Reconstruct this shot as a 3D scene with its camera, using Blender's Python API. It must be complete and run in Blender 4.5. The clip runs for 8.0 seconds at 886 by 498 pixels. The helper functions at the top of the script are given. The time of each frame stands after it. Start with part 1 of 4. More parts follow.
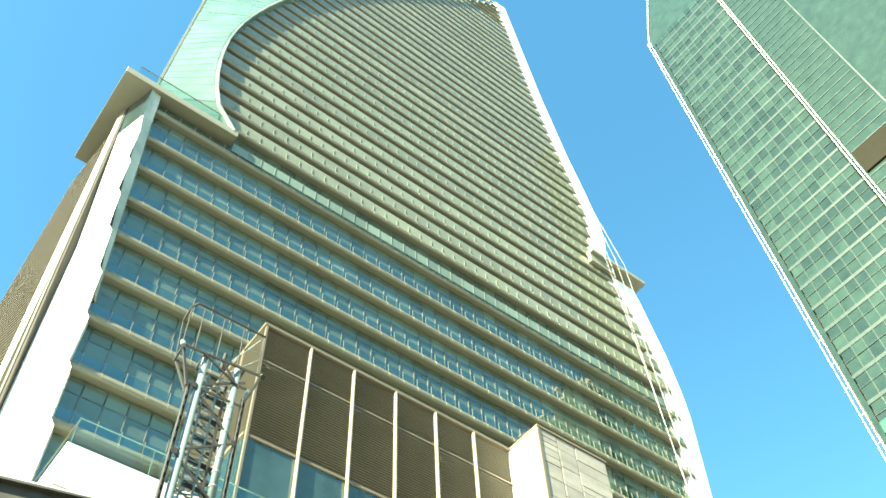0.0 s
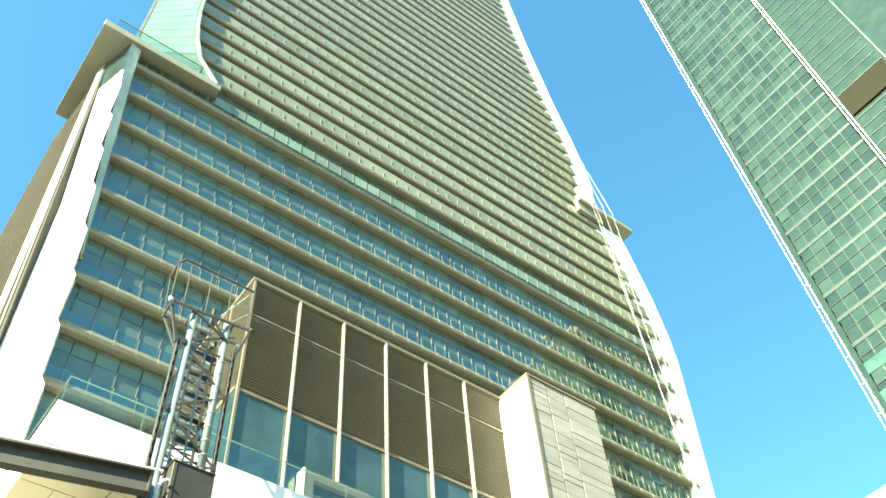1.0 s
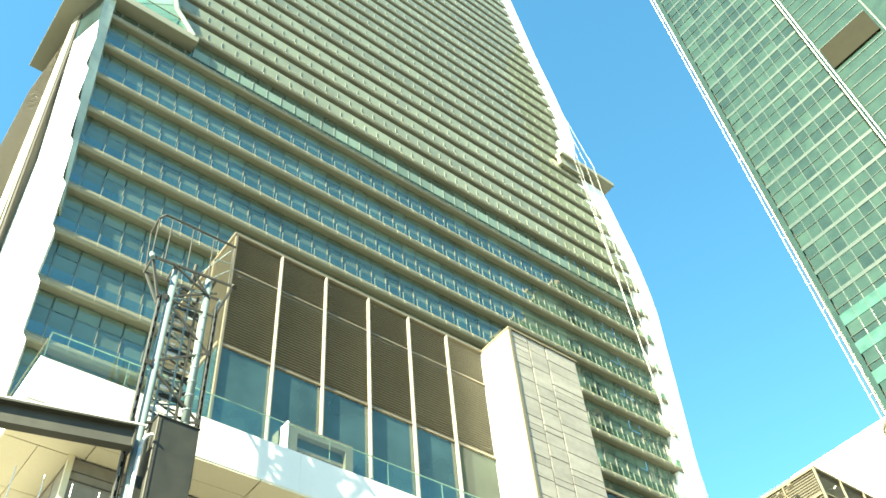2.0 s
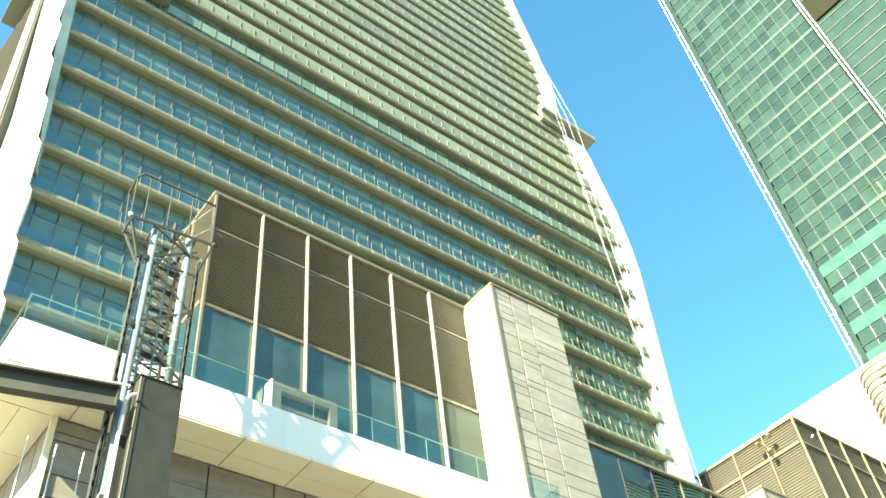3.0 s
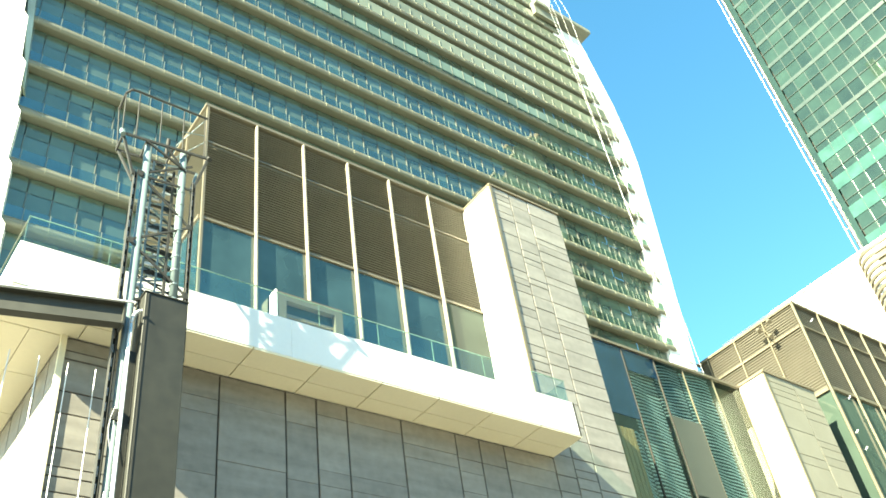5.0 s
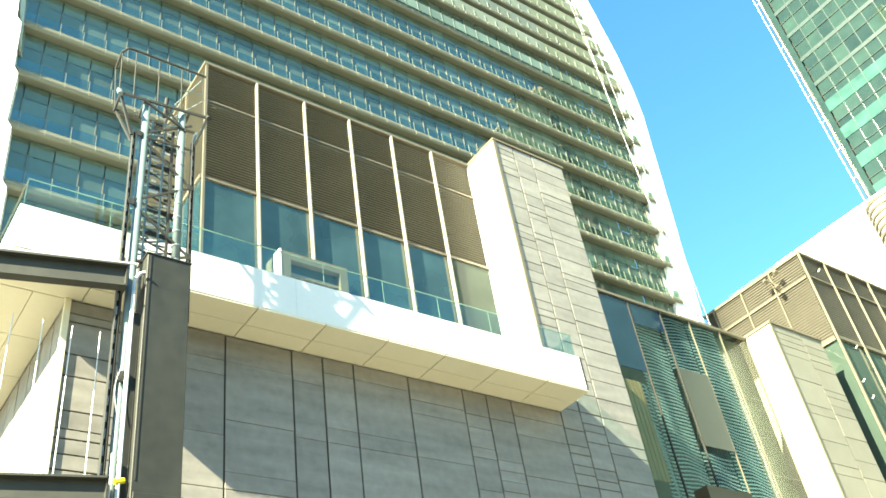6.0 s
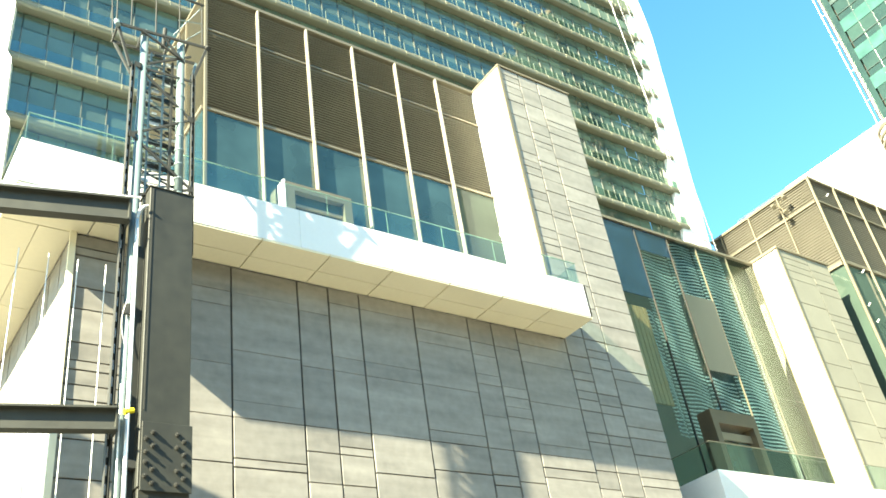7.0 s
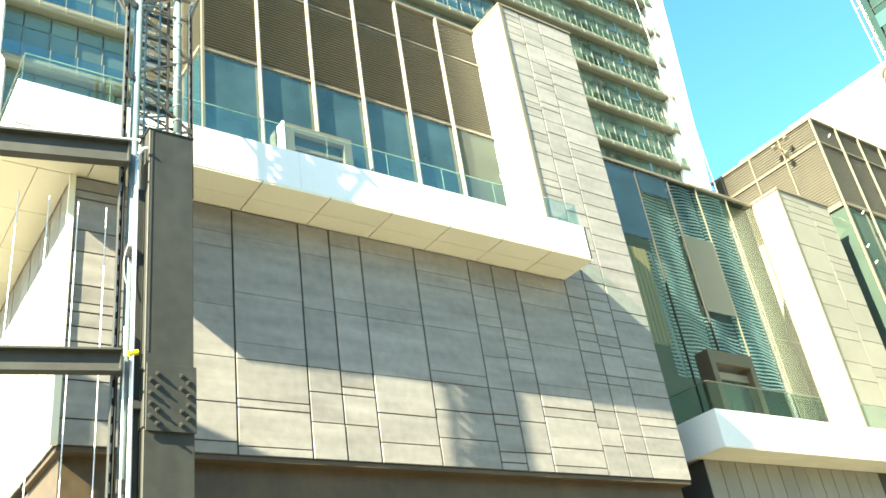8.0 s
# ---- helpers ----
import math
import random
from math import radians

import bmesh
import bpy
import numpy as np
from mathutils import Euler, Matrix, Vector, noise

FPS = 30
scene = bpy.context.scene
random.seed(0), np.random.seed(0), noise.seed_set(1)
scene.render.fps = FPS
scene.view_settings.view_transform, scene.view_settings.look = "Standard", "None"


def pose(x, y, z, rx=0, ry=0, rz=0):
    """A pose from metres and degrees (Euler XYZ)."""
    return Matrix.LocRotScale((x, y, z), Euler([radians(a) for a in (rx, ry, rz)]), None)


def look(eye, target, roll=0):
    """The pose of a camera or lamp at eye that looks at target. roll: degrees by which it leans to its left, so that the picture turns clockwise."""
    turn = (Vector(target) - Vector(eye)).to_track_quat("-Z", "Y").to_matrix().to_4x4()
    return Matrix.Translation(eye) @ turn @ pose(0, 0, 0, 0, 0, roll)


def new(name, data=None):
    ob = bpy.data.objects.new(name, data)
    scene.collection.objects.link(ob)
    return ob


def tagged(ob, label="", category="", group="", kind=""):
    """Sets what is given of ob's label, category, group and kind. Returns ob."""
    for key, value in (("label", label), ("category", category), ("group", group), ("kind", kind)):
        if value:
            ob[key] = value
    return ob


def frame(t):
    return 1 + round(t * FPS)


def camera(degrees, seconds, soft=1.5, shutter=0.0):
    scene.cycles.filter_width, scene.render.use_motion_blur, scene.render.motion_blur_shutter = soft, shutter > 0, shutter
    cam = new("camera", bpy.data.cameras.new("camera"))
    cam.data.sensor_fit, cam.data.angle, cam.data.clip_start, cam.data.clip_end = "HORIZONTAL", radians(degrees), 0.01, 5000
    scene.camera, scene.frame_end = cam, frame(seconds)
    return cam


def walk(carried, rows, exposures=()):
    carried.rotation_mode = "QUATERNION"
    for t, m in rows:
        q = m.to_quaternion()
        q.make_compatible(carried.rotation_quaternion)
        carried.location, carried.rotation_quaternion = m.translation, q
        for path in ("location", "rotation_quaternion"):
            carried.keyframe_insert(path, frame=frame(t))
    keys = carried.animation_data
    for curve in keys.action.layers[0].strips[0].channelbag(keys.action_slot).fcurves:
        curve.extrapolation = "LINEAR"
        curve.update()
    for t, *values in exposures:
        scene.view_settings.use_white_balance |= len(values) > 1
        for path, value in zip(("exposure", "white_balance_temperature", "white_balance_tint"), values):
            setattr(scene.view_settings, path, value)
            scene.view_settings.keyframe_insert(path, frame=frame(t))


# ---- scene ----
LENS = 52.18
cam = camera(LENS, 8.0, soft=1.62)
PATH = [
    (0, (-0.170, -0.012, 1.349), (7.212, 8.732, 17.751), -3.54),
    (0.5, (-0.133, -0.012, 1.433), (7.610, 9.021, 17.509), -4.48),
    (1, (-0.122, 0.030, 1.458), (7.975, 9.326, 17.206), -5.25),
    (1.5, (-0.177, -0.005, 1.453), (8.281, 9.503, 16.882), -5.80),
    (3, (-0.117, 0.007, 1.527), (9.444, 10.074, 15.924), -7.80),
    (3.5, (-0.076, 0.000, 1.517), (9.661, 10.260, 15.656), -8.47),
    (4, (-0.084, -0.003, 1.499), (9.841, 10.579, 15.265), -8.87),
    (4.5, (-0.101, -0.036, 1.513), (10.052, 10.967, 14.774), -9.24),
    (6, (0.119, 0.149, 1.759), (10.613, 12.112, 13.873), -9.92),
    (6.5, (0.221, 0.077, 1.796), (10.788, 12.500, 13.372), -9.72),
    (7, (0.240, -0.088, 1.819), (10.959, 12.871, 12.643), -9.42),
    (7.5, (0.216, -0.081, 1.821), (11.095, 13.256, 12.007), -9.32),
    (8, (0.184, -0.092, 1.858), (11.172, 13.502, 11.577), -9.13),
]
EXPOSURES = [(0.0, 2.42, 7800, -5), (3.0, 2.45, 7800, -6), (4.5, 2.45, 7650, -5), (6.2, 2.47, 7600, -3), (8.0, 2.58, 7450, 0)]
walk(cam, [(t, look(eye, target, roll)) for t, eye, target, roll in PATH], EXPOSURES)

# ---- light ----
SUN_WAY = Vector((4.2, 1.0, -3.05))
world = bpy.data.worlds.new("sky")
scene.world = world
world.use_nodes = True
wn = world.node_tree.nodes
sky = wn.new("ShaderNodeTexSky")
sky.sky_type = "NISHITA"
sky.sun_disc = False
sky.sun_elevation = radians(35.2)
sky.sun_rotation = radians(256.6)
sky.air_density, sky.dust_density, sky.ozone_density = 1.0, 0.3, 3.0
wn["Background"].inputs["Strength"].default_value = 0.100
deep = wn.new("ShaderNodeHueSaturation")
deep.inputs["Saturation"].default_value = 1.22
deep.inputs["Hue"].default_value = 0.488
world.node_tree.links.new(sky.outputs[0], deep.inputs["Color"])
world.node_tree.links.new(deep.outputs[0], wn["Background"].inputs["Color"])
sun_data = bpy.data.lights.new("sun", "SUN")
sun_data.energy, sun_data.angle, sun_data.color = 6.3, radians(0.53), (1.0, 0.93, 0.80)
sun = new("sun", sun_data)
sun.matrix_world = look(-SUN_WAY * 100, (0, 0, 0))


# ---- materials ----
def material(name, colour, rough=0.6, metal=0.0, vary=0.12, grain=6.0, stain=0.7, bump=0.15, per_piece=0.0, spec=0.5, streak=None):
    """A surface with fine grain, larger stains, a little relief and, if wanted, a shade of its own for each piece."""
    m = bpy.data.materials.new(name)
    m.use_nodes = True
    nt = m.node_tree
    b = nt.nodes["Principled BSDF"]
    b.inputs["Roughness"].default_value = rough
    b.inputs["Metallic"].default_value = metal
    b.inputs["Specular IOR Level"].default_value = spec
    co = nt.nodes.new("ShaderNodeTexCoord")
    src = co.outputs["Object"]
    mp = nt.nodes.new("ShaderNodeMapping")
    mp.inputs["Scale"].default_value = streak or (1, 1, 1)
    nt.links.new(src, mp.inputs["Vector"])
    fine = nt.nodes.new("ShaderNodeTexNoise")
    fine.inputs["Scale"].default_value, fine.inputs["Detail"].default_value = grain, 8.0
    nt.links.new(src, fine.inputs["Vector"])
    big = nt.nodes.new("ShaderNodeTexNoise")
    big.inputs["Scale"].default_value, big.inputs["Detail"].default_value = stain, 4.0
    nt.links.new(mp.outputs[0], big.inputs["Vector"])
    add = nt.nodes.new("ShaderNodeMath")
    add.operation = "MULTIPLY_ADD"
    add.inputs[1].default_value = 0.6
    nt.links.new(fine.outputs["Fac"], add.inputs[0])
    nt.links.new(big.outputs["Fac"], add.inputs[2])
    span = nt.nodes.new("ShaderNodeMapRange")
    span.inputs["From Min"].default_value, span.inputs["From Max"].default_value = 0.45, 1.15
    span.inputs["To Min"].default_value, span.inputs["To Max"].default_value = 1 - vary, 1 + vary
    nt.links.new(add.outputs[0], span.inputs["Value"])
    value = span.outputs["Result"]
    if per_piece:
        oi = nt.nodes.new("ShaderNodeObjectInfo")
        pr = nt.nodes.new("ShaderNodeMapRange")
        pr.inputs["To Min"].default_value, pr.inputs["To Max"].default_value = 1 - per_piece, 1 + per_piece
        nt.links.new(oi.outputs["Random"], pr.inputs["Value"])
        mul = nt.nodes.new("ShaderNodeMath")
        mul.operation = "MULTIPLY"
        nt.links.new(value, mul.inputs[0])
        nt.links.new(pr.outputs["Result"], mul.inputs[1])
        value = mul.outputs[0]
    sc = nt.nodes.new("ShaderNodeVectorMath")
    sc.operation = "SCALE"
    sc.inputs[0].default_value = colour
    nt.links.new(value, sc.inputs["Scale"])
    nt.links.new(sc.outputs[0], b.inputs["Base Color"])
    rr = nt.nodes.new("ShaderNodeMapRange")
    rr.inputs["To Min"].default_value, rr.inputs["To Max"].default_value = max(0.02, rough - 0.1), min(1, rough + 0.1)
    nt.links.new(fine.outputs["Fac"], rr.inputs["Value"])
    nt.links.new(rr.outputs["Result"], b.inputs["Roughness"])
    if bump:
        bp = nt.nodes.new("ShaderNodeBump")
        bp.inputs["Strength"].default_value, bp.inputs["Distance"].default_value = bump, 0.01
        nt.links.new(fine.outputs["Fac"], bp.inputs["Height"])
        nt.links.new(bp.outputs[0], b.inputs["Normal"])
    return m


def facade_glass(name, colour, tone=0.25, wave=0.02, wave_scale=0.6, ior=1.7, pane=0.0, coat=(1, 1, 1)):
    """Coated facade glass: a deep tinted body under a mirror-like skin with a slight roll to it."""
    m = bpy.data.materials.new(name)
    m.use_nodes = True
    nt = m.node_tree
    b = nt.nodes["Principled BSDF"]
    b.inputs["Roughness"].default_value = 0.03
    b.inputs["IOR"].default_value = ior
    b.inputs["Specular Tint"].default_value = (*coat, 1)
    co = nt.nodes.new("ShaderNodeTexCoord")
    n1 = nt.nodes.new("ShaderNodeTexNoise")
    n1.inputs["Scale"].default_value, n1.inputs["Detail"].default_value = 0.35, 3.0
    nt.links.new(co.outputs["Object"], n1.inputs["Vector"])
    mr = nt.nodes.new("ShaderNodeMapRange")
    mr.inputs["To Min"].default_value, mr.inputs["To Max"].default_value = 1 - tone * 1.4, 1 + tone * 1.4
    nt.links.new(n1.outputs["Fac"], mr.inputs["Value"])
    value = mr.outputs["Result"]
    if pane:
        geo = nt.nodes.new("ShaderNodeNewGeometry")
        pr = nt.nodes.new("ShaderNodeMapRange")
        pr.inputs["To Min"].default_value, pr.inputs["To Max"].default_value = 1 - pane, 1 + pane
        nt.links.new(geo.outputs["Random Per Island"], pr.inputs["Value"])
        mul = nt.nodes.new("ShaderNodeMath")
        mul.operation = "MULTIPLY"
        nt.links.new(value, mul.inputs[0])
        nt.links.new(pr.outputs["Result"], mul.inputs[1])
        oi = nt.nodes.new("ShaderNodeObjectInfo")
        po = nt.nodes.new("ShaderNodeMapRange")
        po.inputs["To Min"].default_value, po.inputs["To Max"].default_value = 1 - pane, 1 + pane
        nt.links.new(oi.outputs["Random"], po.inputs["Value"])
        mo = nt.nodes.new("ShaderNodeMath")
        mo.operation = "MULTIPLY"
        nt.links.new(mul.outputs[0], mo.inputs[0])
        nt.links.new(po.outputs["Result"], mo.inputs[1])
        value = mo.outputs[0]
    sc = nt.nodes.new("ShaderNodeVectorMath")
    sc.operation = "SCALE"
    sc.inputs[0].default_value = colour
    nt.links.new(value, sc.inputs["Scale"])
    nt.links.new(sc.outputs[0], b.inputs["Base Color"])
    n2 = nt.nodes.new("ShaderNodeTexNoise")
    n2.inputs["Scale"].default_value, n2.inputs["Detail"].default_value = wave_scale, 1.0
    nt.links.new(co.outputs["Object"], n2.inputs["Vector"])
    bp = nt.nodes.new("ShaderNodeBump")
    bp.inputs["Strength"].default_value, bp.inputs["Distance"].default_value = 1.0, wave
    nt.links.new(n2.outputs["Fac"], bp.inputs["Height"])
    nt.links.new(bp.outputs[0], b.inputs["Normal"])
    return m


def clear_glass(name, tint, gloss=0.12):
    m = bpy.data.materials.new(name)
    m.use_nodes = True
    nt = m.node_tree
    nt.nodes.remove(nt.nodes["Principled BSDF"])
    tr = nt.nodes.new("ShaderNodeBsdfTransparent")
    tr.inputs["Color"].default_value = (*tint, 1)
    gl = nt.nodes.new("ShaderNodeBsdfGlossy")
    gl.inputs["Roughness"].default_value = 0.02
    mix = nt.nodes.new("ShaderNodeMixShader")
    mix.inputs["Fac"].default_value = gloss
    nt.links.new(tr.outputs[0], mix.inputs[1])
    nt.links.new(gl.outputs[0], mix.inputs[2])
    nt.links.new(mix.outputs[0], nt.nodes["Material Output"].inputs["Surface"])
    return m


STONE = material("grey_stone_panel", (0.25, 0.237, 0.212), 0.62, vary=0.29, grain=3, stain=0.9, bump=0.25, per_piece=0.1, streak=(0.35, 1, 2.2))
STONE_WARM = material("beige_stone_panel", (0.235, 0.222, 0.175), 0.6, vary=0.14, grain=5, stain=0.5, bump=0.15, per_piece=0.07)
MULLION = material("white_mullion", (0.25, 0.23, 0.185), 0.4, vary=0.05, bump=0.03)
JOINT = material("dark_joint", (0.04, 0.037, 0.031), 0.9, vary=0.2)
WHITE = material("white_aluminium", (0.80, 0.79, 0.76), 0.4, vary=0.04, stain=0.3, bump=0.03)
WHITE_TOWER = material("white_cladding", (0.80, 0.80, 0.77), 0.45, vary=0.05, stain=0.15, grain=1.5, bump=0.05)
CREAM = material("cream_soffit_panel", (0.78, 0.72, 0.54), 0.5, vary=0.05, stain=0.4, bump=0.03, per_piece=0.03)
BROWN = material("brown_metal", (0.082, 0.056, 0.028), 0.5, vary=0.4, grain=3, stain=0.5, streak=(1, 1, 0.12))
LOUVRE = material("bronze_louvre", (0.20, 0.19, 0.145), 0.45, metal=0.3, vary=0.12, bump=0.05)
BLIND = material("grey_green_blind", (0.055, 0.062, 0.05), 0.35, vary=0.08, stain=0.3)
DARK = material("dark_recess", (0.018, 0.018, 0.012), 0.9, spec=0.1)
SIDE_LOUVRE = material("champagne_louvre", (0.118, 0.11, 0.085), 0.45, metal=0.2, vary=0.1, bump=0.05)
FRONT_LOUVRE = material("grey_bronze_louvre", (0.15, 0.143, 0.115), 0.5, vary=0.1, bump=0.05)
LOUVRE_BACK = material("louvre_shadow_box", (0.15, 0.14, 0.11), 0.9)
FRAME = material("champagne_frame", (0.16, 0.14, 0.098), 0.4, metal=0.2, vary=0.06, bump=0.04)
FRAME_DARK = material("bronze_frame", (0.22, 0.18, 0.12), 0.45, metal=0.3, vary=0.1)
BLUE_GLASS = facade_glass("blue_facade_glass", (0.027, 0.052, 0.056), tone=0.8, wave=0.006, wave_scale=0.5, ior=1.95, coat=(1, 0.95, 0.72))
TOWER_GLASS = facade_glass("tower_glass", (0.062, 0.096, 0.089), tone=0.35, wave=0.004, wave_scale=0.9, ior=2.2, pane=0.25, coat=(1, 0.97, 0.74))
BLIND_GLASS = facade_glass("glass_over_blind", (0.055, 0.10, 0.09), wave=0.003, wave_scale=0.9, ior=2.0, pane=0.2)
GREEN_GLASS = facade_glass("green_facade_glass", (0.05, 0.075, 0.06), wave=0.01, ior=1.45, coat=(1, 1, 0.85))
SHELL = facade_glass("pale_shell_glass", (0.088, 0.155, 0.135), tone=0.25, wave=0.003, ior=1.35, coat=(1, 1, 0.85))
TEAL = facade_glass("teal_tower_glass", (0.017, 0.032, 0.022), tone=0.35, wave=0.001, wave_scale=0.2, ior=1.75, pane=0.3, coat=(0.85, 1, 0.88))
MINT_BAND = facade_glass("mint_spandrel_glass", (0.04, 0.10, 0.078), tone=0.4, wave=0.004, ior=1.6)
TEAL_BAND = material("pale_teal_spandrel", (0.021, 0.044, 0.036), 0.35, vary=0.08, stain=0.05, grain=1)
BAND = material("beige_sunshade", (0.195, 0.205, 0.16), 0.45, vary=0.08, stain=0.2, grain=2, bump=0.05)
BAND_DARK = material("sunshade_underside", (0.27, 0.265, 0.20), 0.6, vary=0.08, stain=0.2)
TOWER_MULLION = material("grey_green_mullion", (0.09, 0.10, 0.086), 0.45, vary=0.08)
TRIM = material("pale_joint_trim", (0.30, 0.30, 0.21), 0.45, vary=0.06)
BRACKET = material("pale_bracket", (0.14, 0.155, 0.125), 0.4, vary=0.04)
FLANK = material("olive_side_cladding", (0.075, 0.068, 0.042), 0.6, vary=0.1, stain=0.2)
SPANDREL = facade_glass("green_spandrel_glass", (0.085, 0.12, 0.09), wave=0.003, ior=2.0, pane=0.2, coat=(1, 0.97, 0.8))
BRONZE = material("bronze_portal", (0.12, 0.09, 0.055), 0.45, metal=0.3, vary=0.15)
# olive colour stands in for the sunshade underside reflected in the glass
OLIVE_REFLECTION = facade_glass("olive_reflection_glass", (0.078, 0.11, 0.08), wave=0.003, ior=1.9, pane=0.2, coat=(1, 0.97, 0.8))
# copy of the hall glass with its mirror weakened to dim one pane
WEAK_REFLECTION_PANE = facade_glass("weak_reflection_glass", (0.04, 0.055, 0.042), tone=0.5, wave=0.006, ior=1.25)
PORCH = material("porch_frame", (0.105, 0.098, 0.07), 0.5, vary=0.08)
POST = material("dark_grey_steel", (0.035, 0.037, 0.031), 0.6, spec=0.35, vary=0.4, grain=2.5, stain=0.5, streak=(1, 1, 0.12))
STEEL = material("galvanised_steel", (0.155, 0.205, 0.21), 0.4, metal=0.1, vary=0.12, grain=8)
STEEL_DARK = material("weathered_steel", (0.045, 0.046, 0.042), 0.7, vary=0.2, spec=0.2)
PIPE = material("white_pipe", (0.75, 0.76, 0.76), 0.35, vary=0.05)
YELLOW = material("yellow_clamp", (0.75, 0.62, 0.03), 0.5)
WOOD = material("timber_lining", (0.42, 0.25, 0.13), 0.5, vary=0.2, grain=3, stain=1.0, streak=(1, 1, 0.12))
PLASTER = material("white_render", (0.78, 0.75, 0.68), 0.7, vary=0.04, stain=0.1)
PAVING = material("paving", (0.122, 0.118, 0.105), 0.8, vary=0.15, grain=2, stain=0.2)
PALE_PANE = facade_glass("pale_parapet_glass", (0.11, 0.155, 0.125), wave=0.002, ior=1.4, pane=0.2)
UPSTAND = clear_glass("pale_upstand_glass", (0.66, 0.76, 0.72), 0.16)
UPSTAND_PALE = facade_glass("fritted_upstand_glass", (0.14, 0.16, 0.118), wave=0.002, ior=1.45, pane=0.15)
FLANK_GLASS = facade_glass("mirror_coated_glass", (0.02, 0.05, 0.06), wave=0.006, wave_scale=0.4, ior=3.4)
CORNER_GREY = facade_glass("grey_corner_panel", (0.32, 0.37, 0.32), tone=0.5, wave=0.02, wave_scale=0.25, ior=1.5)
RAIL_GLASS = clear_glass("balustrade_glass", (0.86, 0.94, 0.91), 0.07)
PANE_GLASS = clear_glass("green_tinted_pane", (0.76, 0.84, 0.82), 0.08)
DULL_PANE = clear_glass("dull_tinted_pane", (0.78, 0.82, 0.76), 0.025)
# blue of the reflected sky put into body and coat colour
SKY_GLASS = facade_glass("sky_reflection_glass", (0.008, 0.028, 0.055), tone=0.5, wave=0.006, wave_scale=0.5, ior=1.8, coat=(0.6, 0.8, 1))
LINING = material("grey_green_lining", (0.115, 0.115, 0.09), 0.5, vary=0.15, per_piece=0.15)
RIB = material("blue_grey_rib", (0.5, 0.6, 0.66), 0.35, vary=0.12)
DEEP = material("deep_blue_lining", (0.03, 0.055, 0.07), 0.4, vary=0.2)

GLASS_EDGE = facade_glass("green_glass_edge", (0.16, 0.25, 0.20), wave=0.001, ior=1.5)

# ---- builders ----
OFF = {}
DRAW_IN = [1.0]  # how far a group is drawn towards the first eye


def thing(name, base, label, category, group="", kind=""):
    ob = new(name)
    ob.location = base
    OFF[ob] = Vector(base)
    return tagged(ob, label, category, group, kind)


def part(name, bm, mat, parent=None, label="", smooth=False, kind=""):
    me = bpy.data.meshes.new(name)
    if DRAW_IN[0] != 1.0:
        for v in bm.verts:
            v.co = Vector((0, 0, 1.6)) + (v.co - Vector((0, 0, 1.6))) * DRAW_IN[0]
    if parent is not None:
        bmesh.ops.translate(bm, verts=bm.verts, vec=-OFF[parent])
    if smooth:
        for f in bm.faces:
            f.smooth = True
    bm.to_mesh(me)
    bm.free()
    me.materials.append(mat)
    ob = new(name, me)
    if parent is not None:
        ob.parent = parent
        OFF[ob] = OFF[parent]
    return tagged(ob, label, "", "", kind)


def box(bm, x0, x1, y0, y1, z0, z1, bevel=0.0):
    vs = [bm.verts.new((x, y, z)) for x in (x0, x1) for y in (y0, y1) for z in (z0, z1)]
    fs = [bm.faces.new([vs[i] for i in q]) for q in ((0, 1, 3, 2), (4, 6, 7, 5), (0, 4, 5, 1), (2, 3, 7, 6), (0, 2, 6, 4), (1, 5, 7, 3))]
    if bevel:
        es = list({e for f in fs for e in f.edges})
        bmesh.ops.bevel(bm, geom=es, offset=bevel, segments=1, affect="EDGES")
    return bm


def B(*a, bevel=0.0):
    return box(bmesh.new(), *a, bevel=bevel)


def bar(bm, p, q, w, d=None, n=4):
    """A straight bar from p to q: n = 4 square, more for round."""
    p, q = Vector(p), Vector(q)
    d = d or w
    ax = (q - p).normalized()
    side = ax.cross(Vector((0, 1, 0)))
    if side.length < 0.1:
        side = ax.cross(Vector((1, 0, 0)))
    side.normalize()
    up = ax.cross(side).normalized()
    rings = []
    k = math.sqrt(2) if n == 4 else 1
    for c in (p, q):
        ring = []
        for i in range(n):
            a = 2 * math.pi * (i + 0.5) / n
            ring.append(bm.verts.new(c + side * (w / 2 * k * math.cos(a)) + up * (d / 2 * k * math.sin(a))))
        rings.append(ring)
    for i in range(n):
        bm.faces.new((rings[0][i], rings[0][(i + 1) % n], rings[1][(i + 1) % n], rings[1][i]))
    bm.faces.new(list(reversed(rings[0])))
    bm.faces.new(rings[1])
    return bm


def R(p, q, w, d=None, n=4):
    return bar(bmesh.new(), p, q, w, d, n)


def prism(bm, outline, axis, a, b):
    """An outline of (u, v) pairs pushed along an axis from a to b. u, v follow the other two axes in order."""
    def at(u, v, w):
        return {"x": (w, u, v), "y": (u, w, v), "z": (u, v, w)}[axis]
    lo = [bm.verts.new(at(u, v, a)) for u, v in outline]
    hi = [bm.verts.new(at(u, v, b)) for u, v in outline]
    n = len(outline)
    for i in range(n):
        bm.faces.new((lo[i], lo[(i + 1) % n], hi[(i + 1) % n], hi[i]))
    bm.faces.new(list(reversed(lo)))
    bm.faces.new(hi)
    bmesh.ops.recalc_face_normals(bm, faces=bm.faces)
    return bm


def cut_rows(rng, z0, z1, sizes):
    """Levels between z0 and z1 at uneven steps."""
    out, z = [z0], z0
    while z < z1 - 0.5:
        z += rng.choice(sizes)
        if z > z1 - 0.35:
            break
        out.append(z)
    return out + [z1]


